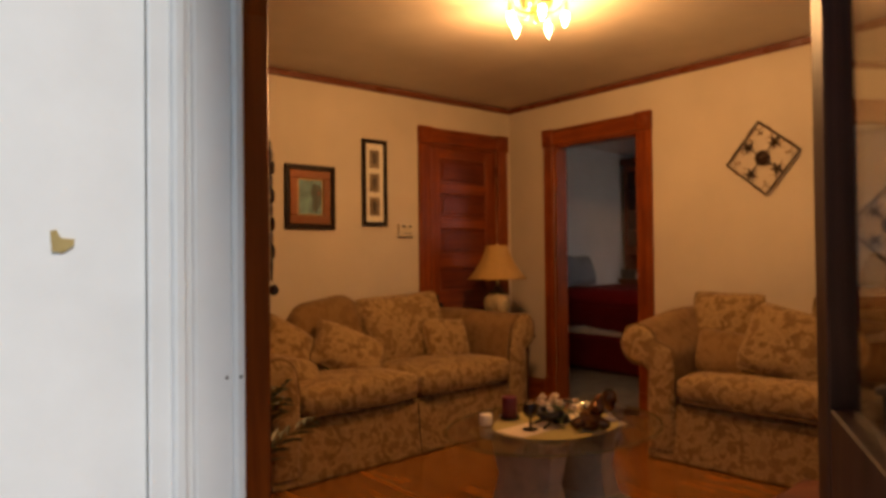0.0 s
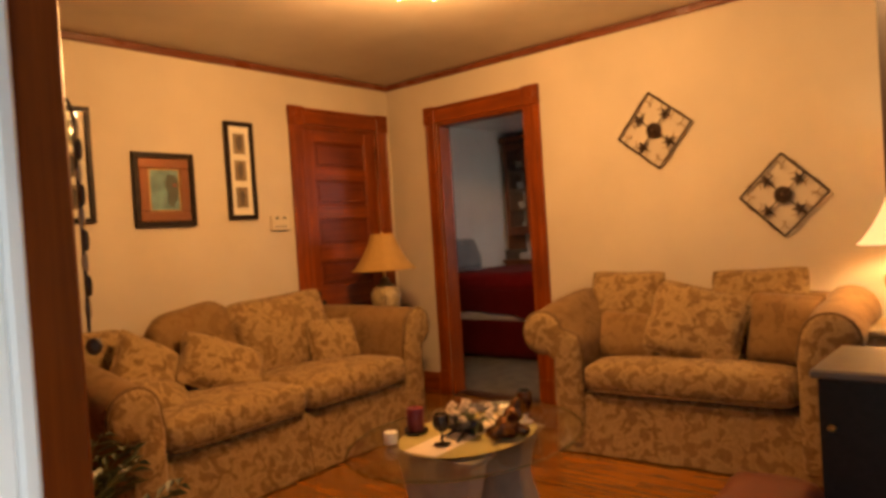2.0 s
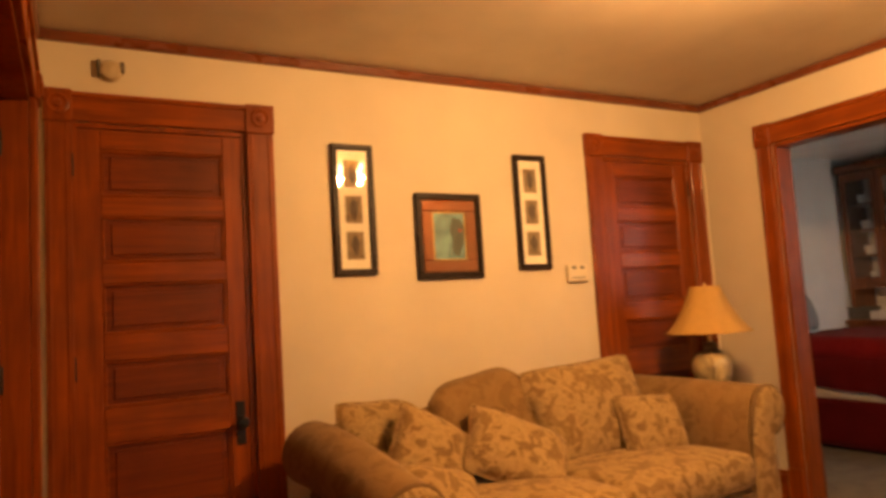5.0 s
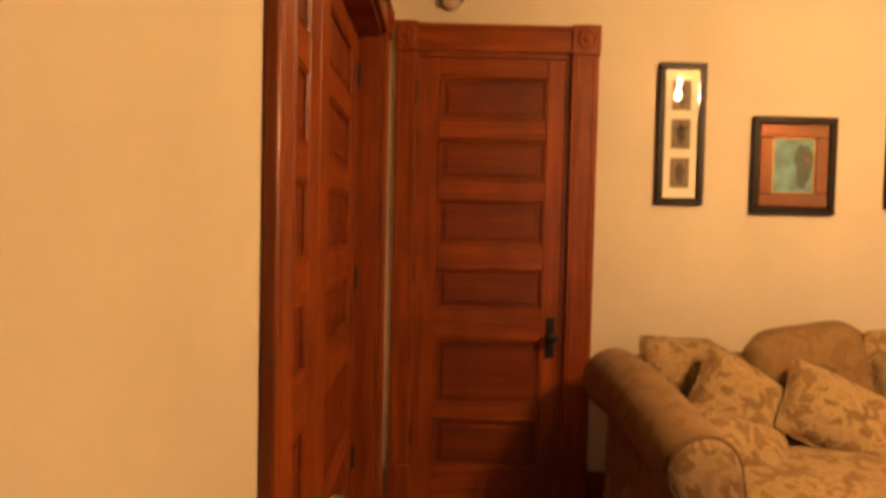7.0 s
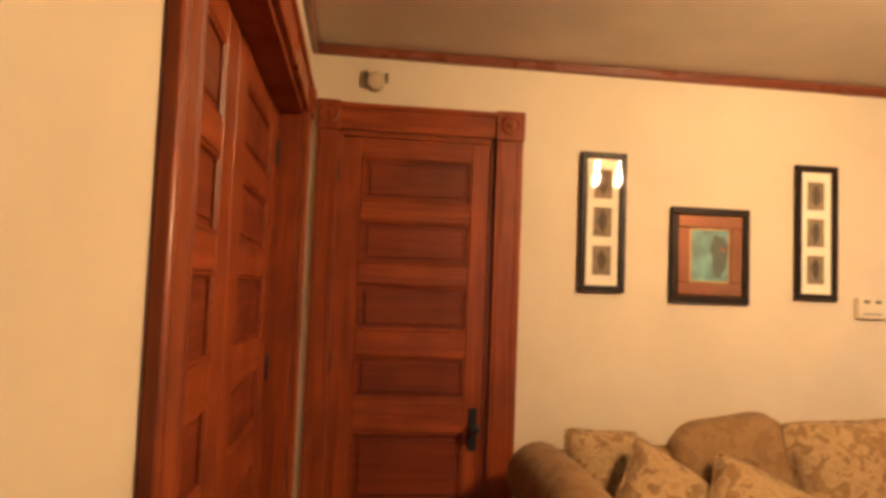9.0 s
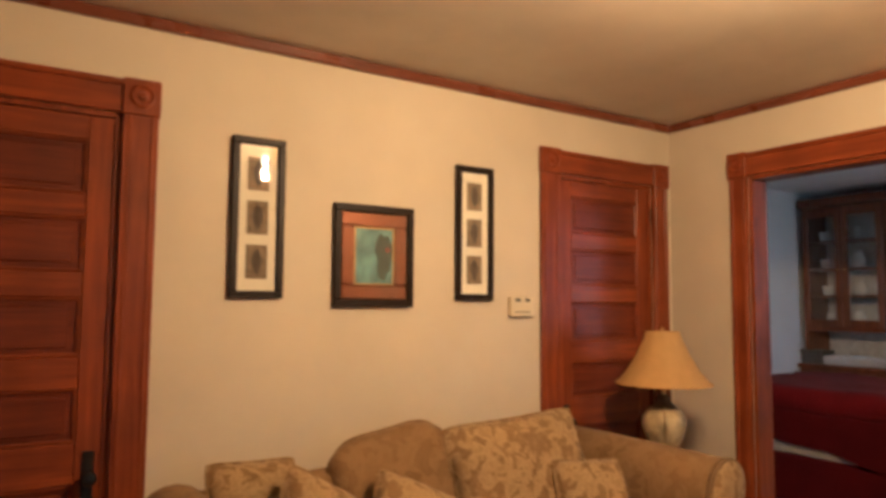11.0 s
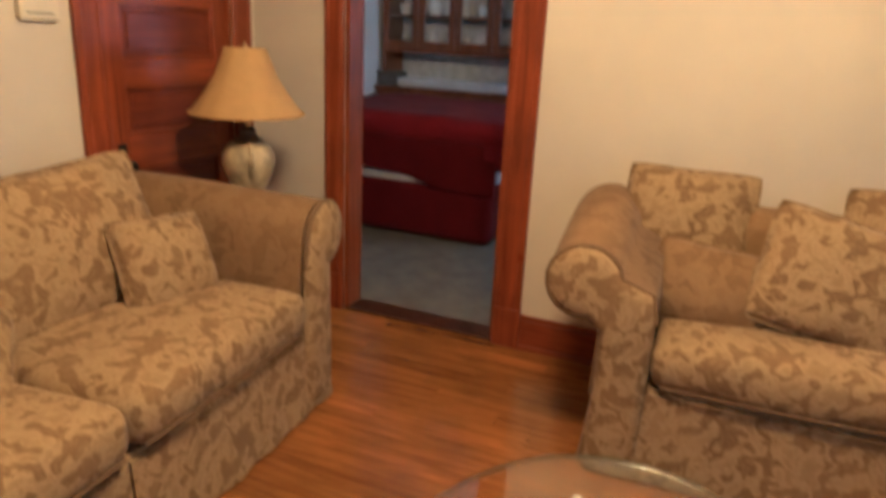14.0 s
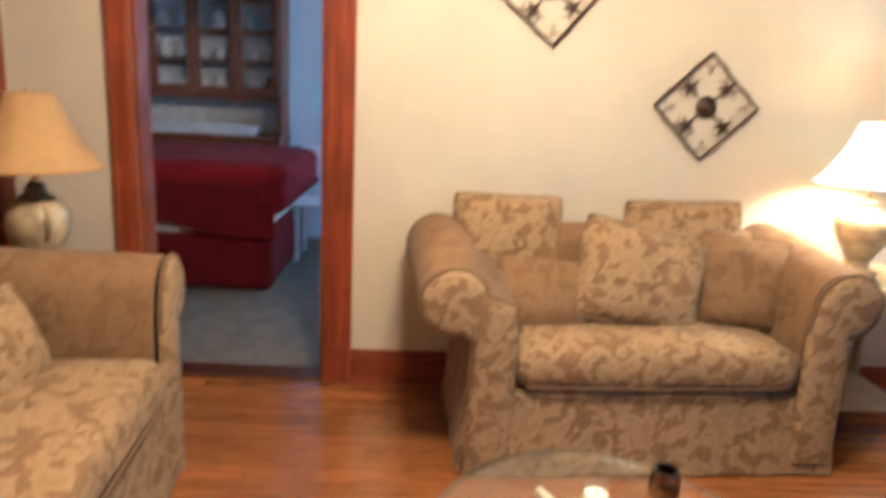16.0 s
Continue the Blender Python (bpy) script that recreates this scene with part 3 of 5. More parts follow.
def pillow_mesh(w, h, t, seed=0, n=18, soft=0.14):
    """Soft square pillow standing on its lower edge: x across, z up, y thickness."""
    bm = bmesh.new()
    grids = []
    rng = random.Random(seed)
    off = Vector((rng.random() * 9, rng.random() * 9, 3))
    for s in (-1, 1):
        g = []
        for i in range(n + 1):
            row = []
            for j in range(n + 1):
                u, v = 2 * i / n - 1, 2 * j / n - 1
                puff = (max(0, 1 - abs(u) ** 2.6) * max(0, 1 - abs(v) ** 2.6)) ** 0.55
                pin = 1 - 0.07 * (1 - abs(u) ** 2) * (abs(v) ** 3)
                pin2 = 1 - 0.07 * (1 - abs(v) ** 2) * (abs(u) ** 3)
                p = Vector((u * w / 2 * pin2 * math.sqrt(1 - soft * v ** 4), s * t / 2 * puff, (v * pin * math.sqrt(1 - soft * u ** 4) + 1) * h / 2))
                p += 0.020 * noise.noise_vector(p * 6 + off) * puff ** 0.5
                row.append(p)
            g.append(row)
        grids.append(g)
    front = [[bm.verts.new(p) for p in r] for r in grids[0]]
    back = [[front[i][j] if i in (0, n) or j in (0, n) else bm.verts.new(grids[1][i][j]) for j in range(n + 1)] for i in range(n + 1)]
    for g in (front, back):
        for i in range(n):
            for j in range(n):
                bm.faces.new((g[i][j], g[i + 1][j], g[i + 1][j + 1], g[i][j + 1]))
    rim = [front[i][0].co.copy() for i in range(n)] + [front[n][j].co.copy() for j in range(n)] + [front[n - i][n].co.copy() for i in range(n)] + [front[0][n - j].co.copy() for j in range(n)]
    return bm, rim


def pillow(at, lean, roll, turn, w, h, t, mat, label, seed, group="throw pillows", soft=0.14):
    """A pillow by its centre; lean: degrees it leans back, roll: clockwise in its own plane, turn: about the vertical."""
    ob = thing("throw_pillow", pose(*at) @ pose(0, 0, 0, 0, 0, turn) @ pose(0, 0, 0, -lean) @ pose(0, 0, 0, 0, roll) @ pose(0, 0, -h / 2), label, "pillow", group)
    bm, rim = pillow_mesh(w, h, t, seed, soft=soft)
    part("cover", bm, mat, ob, smooth=True, angle=70)
    part("piping", tube(bmesh.new(), rim, 0.0055, 6, True), mat, ob, smooth=True)
    return ob


def arm_section(top, r, cx):
    """Scroll outline of an arm, outward along +x from the seat's base edge at x = 0."""
    cz = top - r
    pts = [(-0.17, 0.06), (-0.175, cz - 0.10), (min(-0.16, cx - r), cz - 0.01)]
    for a in range(168, -110, -18):
        pts.append((cx + r * math.cos(radians(a)), cz + r * math.sin(radians(a))))
    pts += [(max(-0.05, cx - 0.03), cz - r * 1.02), (-0.012, cz - r * 1.25), (-0.006, 0.28), (-0.006, 0.06)]
    return pts


def arm_mesh(side, depth, top_f, top_b, out, r=0.125):
    rings = []
    for k in range(11):
        f = k / 10
        y = -depth + f * depth
        top = top_f + (top_b - top_f) * math.sin(f * math.pi / 2)
        rr = r * (1 + 0.08 * f)
        rings.append([(side * x, y, z) for x, z in arm_section(top, rr, out - r + 0.01 * f)])
    return loft(bmesh.new(), rings)


def scroll_front(side, y, top, out, r=0.125):
    """Padded front face of an arm, with a puffed scroll head."""
    bm = bmesh.new()
    cx, cz = out - r, top - r
    pts = arm_section(top, r - 0.006, cx)
    rings = []
    for s, dy in ((1.0, 0.0), (0.96, -0.016), (0.80, -0.026), (0.5, -0.031)):
        ring = []
        for x, z in pts:
            tx, tz = (cx, cz) if z > cz - r * 1.1 else (-0.09, z)
            ring.append((side * (tx + (x - tx) * s), y + dy, tz + (z - tz) * s))
        rings.append(ring)
    edge = [Vector((side * x, y - 0.006, z)) for x, z in pts]
    return loft(bm, rings), edge


def sofa(m, width, depth, cushions, label, arms, arm_b, back_h, outs, seat=0.33):
    """Skirted roll-arm seat: x centred along its base, back at y = 0, front at y = -depth; the arms overhang by `out`."""
    ob = thing("sofa" if cushions > 1 else "loveseat", m, label, "sofa")
    iw = width - 0.345
    part("base", B(-width / 2 + 0.012, width / 2 - 0.012, -depth + 0.03, -0.02, 0.03, seat, bevel=0.02, seg=2), BROCADE, ob, smooth=True)
    n = cushions
    for i in range(n):
        x0, x1 = -width / 2 + width * i / n, -width / 2 + width * (i + 1) / n
        bm = bmesh.new()
        k = 30
        rows = []
        for z, o in ((0.010, 0.030), (0.10, 0.018), (0.20, 0.007), (seat - 0.02, 0.0)):
            rows.append([Vector((x0 + 0.005 + (x1 - x0 - 0.010) * q / k, -depth + 0.020 - o - 0.006 * math.sin(q * 1.1 + i) * (1 - z / 0.3), z)) for q in range(k + 1)])
        loft(bm, [[r[q] for r in rows] + [Vector((r[q].x, r[q].y + 0.014, r[q].z)) for r in reversed(rows)] for q in range(k + 1)])
        part("skirt", bm, BROCADE, ob, smooth=True)
    for s, out, arm_f in ((-1, outs[0], arms[0]), (1, outs[1], arms[1])):
        bm = bmesh.new()
        rows = []
        for z, o in ((0.010, 0.026), (0.10, 0.016), (0.20, 0.007), (seat - 0.02, 0.0)):
            rows.append([Vector((s * (width / 2 - 0.010 + o + 0.005 * math.sin(q * 1.3)), -depth + 0.02 + (depth - 0.06) * q / 16, z)) for q in range(17)])
        loft(bm, [[r[q] for r in rows] + [Vector((r[q].x - s * 0.014, r[q].y, r[q].z)) for r in reversed(rows)] for q in range(17)])
        part("side_skirt", bm, BROCADE, ob, smooth=True)
        arm = part("arm", arm_mesh(s, depth - 0.05, arm_f, arm_b, out), CHENILLE, ob, "plain tan rolled arm", True, 60)
        arm.location = (s * width / 2, -0.02, 0)
        bm, edge = scroll_front(s, -depth + 0.032, arm_f, out)
        part("arm_front", bm, BROCADE, arm, "patterned scroll face", True, 60)
        part("piping", tube(bmesh.new(), edge[1:-1], 0.009, 8), PIPING, arm, smooth=True)
    bm = bmesh.new()
    k, rings = 24, []
    for q in range(k + 1):
        f = q / k
        x = -width / 2 + 0.02 + (width - 0.04) * f
        top = back_h - 0.03 + 0.03 * math.sin(math.pi * f) ** 0.5
        rings.append([(x, -0.02, 0.28), (x, -0.0, top - 0.06), (x, -0.03, top - 0.015), (x, -0.08, top), (x, -0.135, top - 0.02), (x, -0.165, top - 0.08), (x, -0.22, seat + 0.01)])
    part("back", loft(bm, rings), CHENILLE, ob, "plain tan padded back", True, 60)
    cw = iw / n
    for i in range(n):
        cx = -iw / 2 + cw * (i + 0.5)
        d = depth - 0.20
        c = part("seat_cushion", cushion_block(cw - 0.006, d, 0.155, 0.030), BROCADE, ob, smooth=True, angle=80)
        c.location = (cx, -d / 2 - 0.20 - 0.015, seat + 0.004)
        part("cushion_piping", tube(bmesh.new(), [(cx + (cw - 0.006) / 2 * (2 * q / 20 - 1) * 0.93, -depth - 0.010 + 0.012 * abs(2 * q / 20 - 1) ** 6, seat + 0.022) for q in range(21)], 0.006, 6), PIPING, c)
    for o in ob.children_recursive:
        if o.name.startswith("cushion_piping"):
            o.matrix_parent_inverse = o.parent.matrix_basis.inverted()
    return ob


sofa(pose(4.295, 5.460, 0, 0, 0, 4.6), 2.03, 0.875, 2, "beige brocade roll-arm sofa with tan arms under the pictures", (0.675, 0.785), 0.80, 0.80, (0.085, 0.095))
sofa(pose(6.085, 3.005, 0, 0, 0, -86.5), 1.41, 0.690, 1, "beige brocade roll-arm loveseat by the doorway", (0.775, 0.785), 0.85, 0.84, (0.180, 0.09))

# pillows on the sofa
BP = "patterned beige brocade throw pillow on the sofa"
pillow((4.14, 5.29, 0.70), 14, -9, 0, 0.60, 0.48, 0.20, CHENILLE, "large plain tan pillow leaning on the sofa back", 21, soft=0.42)
pillow((4.70, 5.20, 0.69), 18, -3, 0, 0.74, 0.52, 0.20, BROCADE, "large patterned beige pillow leaning on the sofa back", 1)
pillow((4.94, 5.03, 0.60), 24, 4, -6, 0.37, 0.34, 0.14, BROCADE, "small patterned beige pillow by the sofa arm", 2)
pillow((3.57, 5.28, 0.68), 16, 4, 12, 0.36, 0.38, 0.14, BROCADE, "patterned beige pillow in the sofa corner", 5)
pillow((3.75, 5.08, 0.635), 26, 36, 14, 0.42, 0.36, 0.17, BROCADE, BP, 4)
pillow((3.66, 4.86, 0.545), 62, 32, 20, 0.36, 0.30, 0.11, BROCADE, "patterned beige pillow slumped against the sofa arm", 12)
pillow((4.12, 5.00, 0.60), 38, 31, 4, 0.50, 0.36, 0.17, BROCADE, BP, 3)
# pillows on the loveseat
pillow((5.93, 3.485, 0.75), 14, 1, -88, 0.48, 0.42, 0.16, BROCADE, "patterned beige pillow on the loveseat back", 6)
pillow((5.68, 3.36, 0.605), 24, 5, -88, 0.40, 0.29, 0.13, CHENILLE, "small plain tan pillow on the loveseat", 7)
pillow((5.69, 2.985, 0.685), 22, 13, -84, 0.53, 0.42, 0.17, BROCADE, "patterned beige pillow tilted on the loveseat", 8)
pillow((5.95, 2.73, 0.75), 12, -2, -92, 0.52, 0.42, 0.15, BROCADE, "patterned beige pillow in the loveseat corner", 9)
pillow((5.74, 2.56, 0.665), 16, 2, -98, 0.38, 0.38, 0.14, CHENILLE, "plain tan throw pillow with piping", 10)

# ---- pictures and wall things ----


def picture_frame(m, w, h, label, prints):
    """Hung at its centre: x across, z up, back at y = 0, front towards -y."""
    ob = thing("framed_picture", m, label, "picture", "pictures over the sofa")
    fw = 0.030 if prints else 0.034
    bm = bmesh.new()
    for a in ((-w / 2, w / 2, h / 2 - fw, h / 2), (-w / 2, w / 2, -h / 2, -h / 2 + fw)):
        box(bm, a[0], a[1], -0.028, 0, a[2], a[3], 0.004)
    for x0 in (-w / 2, w / 2 - fw):
        box(bm, x0, x0 + fw, -0.028, 0, -h / 2 + fw, h / 2 - fw, 0.004)
    part("frame", bm, BLACKFRAME, ob)
    if prints:
        part("mat", B(-w / 2 + fw, w / 2 - fw, -0.010, -0.002, -h / 2 + fw, h / 2 - fw), MATBOARD, ob)
        for k in (1, 0, -1):
            z = k * h * 0.275
            pr = part("print", B(-w * 0.20, w * 0.20, -0.0125, -0.009, z - h * 0.105, z + h * 0.105), PRINT, ob, "small brown botanical print")
            bm = lathe(bmesh.new(), [(0.004, -0.05), (0.022, -0.02), (0.028, 0.01), (0.016, 0.04), (0.003, 0.05)], 12, squash=(0.8, 0.05))
            bmesh.ops.transform(bm, matrix=pose(0, -0.013, z), verts=bm.verts)
            part("motif", bm, PRINTDARK, pr, smooth=True)
    else:
        lw = 0.062
        bm = bmesh.new()
        x1, z1 = w / 2 - fw, h / 2 - fw
        for a in ((-x1, x1, z1 - lw, z1), (-x1, x1, -z1, -z1 + lw)):
            box(bm, a[0], a[1], -0.020, -0.002, a[2], a[3], 0.006)
        for x0 in (-x1, x1 - lw):
            box(bm, x0, x0 + lw, -0.020, -0.002, -z1 + lw, z1 - lw, 0.006)
        part("liner", bm, COPPER, ob, "wide copper-brown liner")
        canvas = part("canvas", B(-x1 + lw, x1 - lw, -0.010, -0.003, -z1 + lw, z1 - lw), ART, ob, "blue-green painting")
        wash = bmesh.new()
        ring = []
        for q in range(28):
            a = 2 * math.pi * q / 28
            k = 1 + 0.16 * math.sin(3 * a + 0.6) + 0.10 * math.sin(7 * a)
            ring.append((0.048 + 0.042 * k * math.cos(a), 0.002 + 0.108 * min(1.0, k) * math.sin(a)))
        loft(wash, [[(x, y, z) for x, z in ring] for y in (-0.0112, -0.0098)])
        part("dark_trees", wash, ARTDARK, canvas, "dark green painted trees")
        part("red_dab", lathe(bmesh.new(), [(0.004, -0.012), (0.011, -0.006), (0.012, 0.004), (0.003, 0.011)], 10, (0.066, -0.0113, 0.030), (1, 0.10)), ARTRED, canvas, "small red painted spot", True)
        gold = bmesh.new()
        for a in ((-x1 + lw, x1 - lw, z1 - lw - 0.008, z1 - lw), (-x1 + lw, x1 - lw, -z1 + lw, -z1 + lw + 0.008)):
            box(gold, a[0], a[1], -0.014, -0.008, a[2], a[3])
        for x0 in (-x1 + lw, x1 - lw - 0.008):
            box(gold, x0, x0 + 0.008, -0.014, -0.008, -z1 + lw, z1 - lw)
        part("fillet", gold, BRASS, ob, "thin gilt edge")
    gl = part("glass", B(-w / 2 + fw, w / 2 - fw, -0.0225, -0.0205, -h / 2 + fw, h / 2 - fw), GLASS, ob)
    gl.visible_shadow = False
    return ob


picture_frame(pose(3.652, YN, 1.757), 0.219, 0.650, "narrow black frame with three small prints", True)
picture_frame(pose(4.720, YN, 1.757), 0.219, 0.650, "narrow black frame with three small prints by the thermostat", True)
picture_frame(pose(4.180, YN, 1.623), 0.391, 0.450, "black and copper frame with a blue-green painting", False)

th = thing("thermostat", pose(5.005, YN, 1.403), "ivory plastic wall thermostat", "thermostat")
part("body", B(-0.072, 0.072, -0.030, 0, -0.05, 0.05, bevel=0.006, seg=2), PLASTIC, th)
for x0 in (-0.045, 0.015):
    part("slot", B(x0, x0 + 0.032, -0.0325, -0.028, 0.024, 0.040, bevel=0.001), GREYPLASTIC, th)
part("lever", B(-0.05, 0.05, -0.032, -0.029, -0.030, -0.024), GREYPLASTIC, th)

sn = thing("door_chime", pose(2.578, YN, 2.338), "small round grey door chime above the door", "door chime")
bm = lathe(bmesh.new(), [(0.045, 0), (0.045, 0.02), (0.036, 0.034), (0.018, 0.038), (0.004, 0.04)], 24)
bmesh.ops.transform(bm, matrix=pose(0, 0, 0, 90), verts=bm.verts)
part("body", bm, plain("pale_grey_metal", (0.40, 0.32, 0.20), 0.5, 0.0), sn, smooth=True)
part("clapper", B(-0.05, -0.038, -0.03, 0, -0.03, 0.045, bevel=0.004), GREYPLASTIC, sn)
part("clapper", B(0.038, 0.056, -0.03, 0, -0.005, 0.04, bevel=0.004), GREYPLASTIC, sn)


def iron_diamond(m, half, label):
    """Square iron wall ornament hung on its point: local y across, z up, wall behind at x = 0, front towards -x."""
    ob = thing("wall_ornament", m, label, "wall ornament", "iron wall ornaments")
    c = [Vector((0, 0, half)), Vector((0, -half, 0)), Vector((0, 0, -half)), Vector((0, half, 0))]
    for i in range(4):
        part("bar", tube(bmesh.new(), [c[i] + Vector((-0.02, 0, 0)), c[(i + 1) % 4] + Vector((-0.02, 0, 0))], 0.0065, 4), IRON, ob)
    ros = bmesh.new()
    lathe(ros, [(0.045, 0), (0.048, 0.008), (0.030, 0.018), (0.026, 0.010), (0.012, 0.024), (0.002, 0.026)], 14)
    bmesh.ops.transform(ros, matrix=pose(-0.012, 0, 0, 0, -90, 0), verts=ros.verts)
    part("rosette", ros, IRON, ob, "dark iron rosette", True)
    for i in range(4):
        mid = (c[i] + c[(i + 1) % 4]) / 2
        d = mid.normalized()
        leaf = bmesh.new()
        for k in range(5):
            a = 2 * math.pi * k / 5
            e = Vector((0, math.cos(a), math.sin(a)))
            o = mid * 0.72 + Vector((-0.02, 0, 0))
            tube(leaf, [o, o + e * 0.020, o + e * 0.042], 0.013, 5, taper=lambda f: 1.0 - 0.85 * f)
        part("leaf", leaf, IRON, ob, smooth=True)
        part("stem", tube(bmesh.new(), [Vector((-0.02, 0, 0)) + d * 0.04, mid + Vector((-0.02, 0, 0))], 0.004, 5), IRON, ob)
        for s in (-1, 1):
            corner = c[i] * 0.62
            side = Vector((0, -c[i].z, c[i].y)).normalized() * s
            pts = []
            for q in range(22):
                a = q / 21 * 1.6 * math.pi
                r = 0.052 * (1 - 0.55 * q / 21)
                pts.append(corner + side * (0.045 - r * math.cos(a)) + c[i].normalized() * (r * math.sin(a)) * 1.1 + Vector((-0.02, 0, 0)))
            part("scroll", tube(bmesh.new(), pts, 0.0030, 5), BRONZEWIRE, ob, smooth=True)
    return ob


iron_diamond(pose(XE, 3.34, 1.796, -5.5), 0.235, "dark iron diamond ornament with star leaves and scrolls")
iron_diamond(pose(XE, 2.63, 1.340, 0), 0.227, "dark iron diamond ornament hung lower above the loveseat")

# strand hung inside the entry
st = thing("hanging_bell_strand", pose(XW + 0.072, 2.42, 1.38), "dark hanging strand of beads with a round bell", "wall ornament")
part("cord", tube(bmesh.new(), [(0.012, 0, 0.02), (0.016, 0.004, -0.1), (0.014, 0, -0.235)], 0.002, 6), IRON, st)
part("hook", tube(bmesh.new(), [(-0.0715, 0, 0.03), (-0.03, 0, 0.034), (0.008, 0, 0.030), (0.013, 0, 0.018)], 0.0025, 6), IRON, st, smooth=True)
for k in range(9):
    bm = lathe(bmesh.new(), [(0.0015, -0.012), (0.0030, -0.009), (0.0040, 0), (0.0030, 0.009), (0.0015, 0.012)], 12)
    b = part("bead", bm, IRON if k % 2 else plain("pale_bead", (0.34, 0.24, 0.14), 0.4), st, smooth=True)
    b.location = (0.016, 0.003 * (-1) ** k, -0.026 * k)
bell = part("bell", lathe(bmesh.new(), [(0.002, -0.010), (0.007, -0.007), (0.0095, 0), (0.007, 0.007), (0.002, 0.010)], 16), IRON, st, "round dark bell", True)
bell.location = (0.018, 0, -0.252)

# ---- ceiling light ----
ch = thing("ceiling_light", pose(CHAND[0], CHAND[1], ZC), "brass ceiling light with five lit flame bulbs", "ceiling light")
part("canopy", lathe(bmesh.new(), [(0.010, -0.06), (0.04, -0.055), (0.075, -0.03), (0.085, -0.005), (0.085, 0.0)], 28), BRASS, ch, smooth=True)
part("stem", lathe(bmesh.new(), [(0.004, -0.12), (0.016, -0.11), (0.012, -0.08), (0.016, -0.05), (0.012, -0.03)], 16), BRASS, ch, smooth=True)
for k in range(5):
    a = 2 * math.pi * (k + 0.25) / 5
    d = Vector((math.cos(a), math.sin(a), 0))
    pts = [Vector((0, 0, -0.050)) + d * (0.145 * f) + Vector((0, 0, -0.03 * math.sin(math.pi * f) + 0.02 * f)) for f in [i / 10 for i in range(11)]]
    arm = part("arm", tube(bmesh.new(), pts, 0.006, 8), BRASS, ch, smooth=True)
    e = pts[-1]
    part("socket", lathe(bmesh.new(), [(0.013, -0.045), (0.016, -0.03), (0.016, 0.0), (0.010, 0.012)], 16, tuple(e)), plain("ivory_socket", (0.7, 0.62, 0.45), 0.5), arm, smooth=True)
    part("bulb", lathe(bmesh.new(), [(0.002, -0.122), (0.008, -0.108), (0.017, -0.088), (0.020, -0.070), (0.016, -0.052), (0.011, -0.044)], 18, tuple(e)), BULB, arm, "lit flame bulb", True)

# ---- lamps on tables ----


def table_lamp(m, label, shade_mat, ceramic, low, top, s=1.0, tall=1.0):
    """Urn lamp with handles and a flared cloth shade; `low` and `top` are the shade's heights over the base."""
    ob = thing("table_lamp", m, label, "lamp", "table lamps")
    part("body", lathe(bmesh.new(), [(0.070, 0), (0.078, 0.012), (0.074, 0.026), (0.050, 0.040), (0.044, 0.060), (0.062, 0.095), (0.094, 0.145), (0.110, 0.190), (0.108, 0.222), (0.088, 0.250), (0.066, 0.262)], 36), ceramic, ob, smooth=True).scale.z = tall
    part("collar", lathe(bmesh.new(), [(0.062, 0.263), (0.064, 0.268), (0.044, 0.278), (0.032, 0.292), (0.036, 0.302), (0.018, 0.314)], 28), COLLAR, ob, "dark bronze collar", True).scale.z = tall
    for sd in (-1, 1):
        pts = [(sd * (0.096 + 0.046 * math.sin(math.pi * f) - 0.026 * f), 0, 0.155 + 0.105 * f) for f in [i / 10 for i in range(11)]]
        part("handle", tube(bmesh.new(), pts, 0.010, 8), ceramic, ob, smooth=True).scale.z = tall
    part("neck", lathe(bmesh.new(), [(0.012, 0.31 * tall), (0.010, low + 0.04), (0.018, low + 0.05), (0.018, low + 0.09)], 14), BRASS, ob, smooth=True)
    bm = bmesh.new()
    prof = [(0.232, low), (0.178, low + (top - low) * 0.26), (0.128, low + (top - low) * 0.58), (0.098, low + (top - low) * 0.86), (0.086, top)]
    seg = 40
    out, inn = [], []
    for r, z in prof:
        out.append([(s * r * (1 + 0.012 * math.cos(10 * a)) * math.cos(a), s * r * (1 + 0.012 * math.cos(10 * a)) * math.sin(a), z) for a in [2 * math.pi * i / seg for i in range(seg)]])
        inn.append([(s * (r - 0.004) * math.cos(a), s * (r - 0.004) * math.sin(a), z) for a in [2 * math.pi * i / seg for i in range(seg)]])
    rings = out + list(reversed(inn))
    loft(bm, rings, caps=False)
    bm.verts.ensure_lookup_table()
    n = len(rings)
    for i in range(seg):
        j = (i + 1) % seg
        bm.faces.new((bm.verts[i], bm.verts[(n - 1) * seg + i], bm.verts[(n - 1) * seg + j], bm.verts[j]))
    sh = part("shade", bm, shade_mat, ob, "flared cloth shade", True, 60)
    rim = [(s * 0.234 * math.cos(a), s * 0.234 * math.sin(a), low) for a in [2 * math.pi * i / seg for i in range(seg)]]
    part("trim_band", tube(bmesh.new(), rim, 0.006, 6, True), shade_mat, sh, smooth=True)
    part("finial", lathe(bmesh.new(), [(0.004, top - 0.02), (0.010, top + 0.004), (0.006, top + 0.018), (0.001, top + 0.024)], 12), BRASS, ob, smooth=True)
    return ob


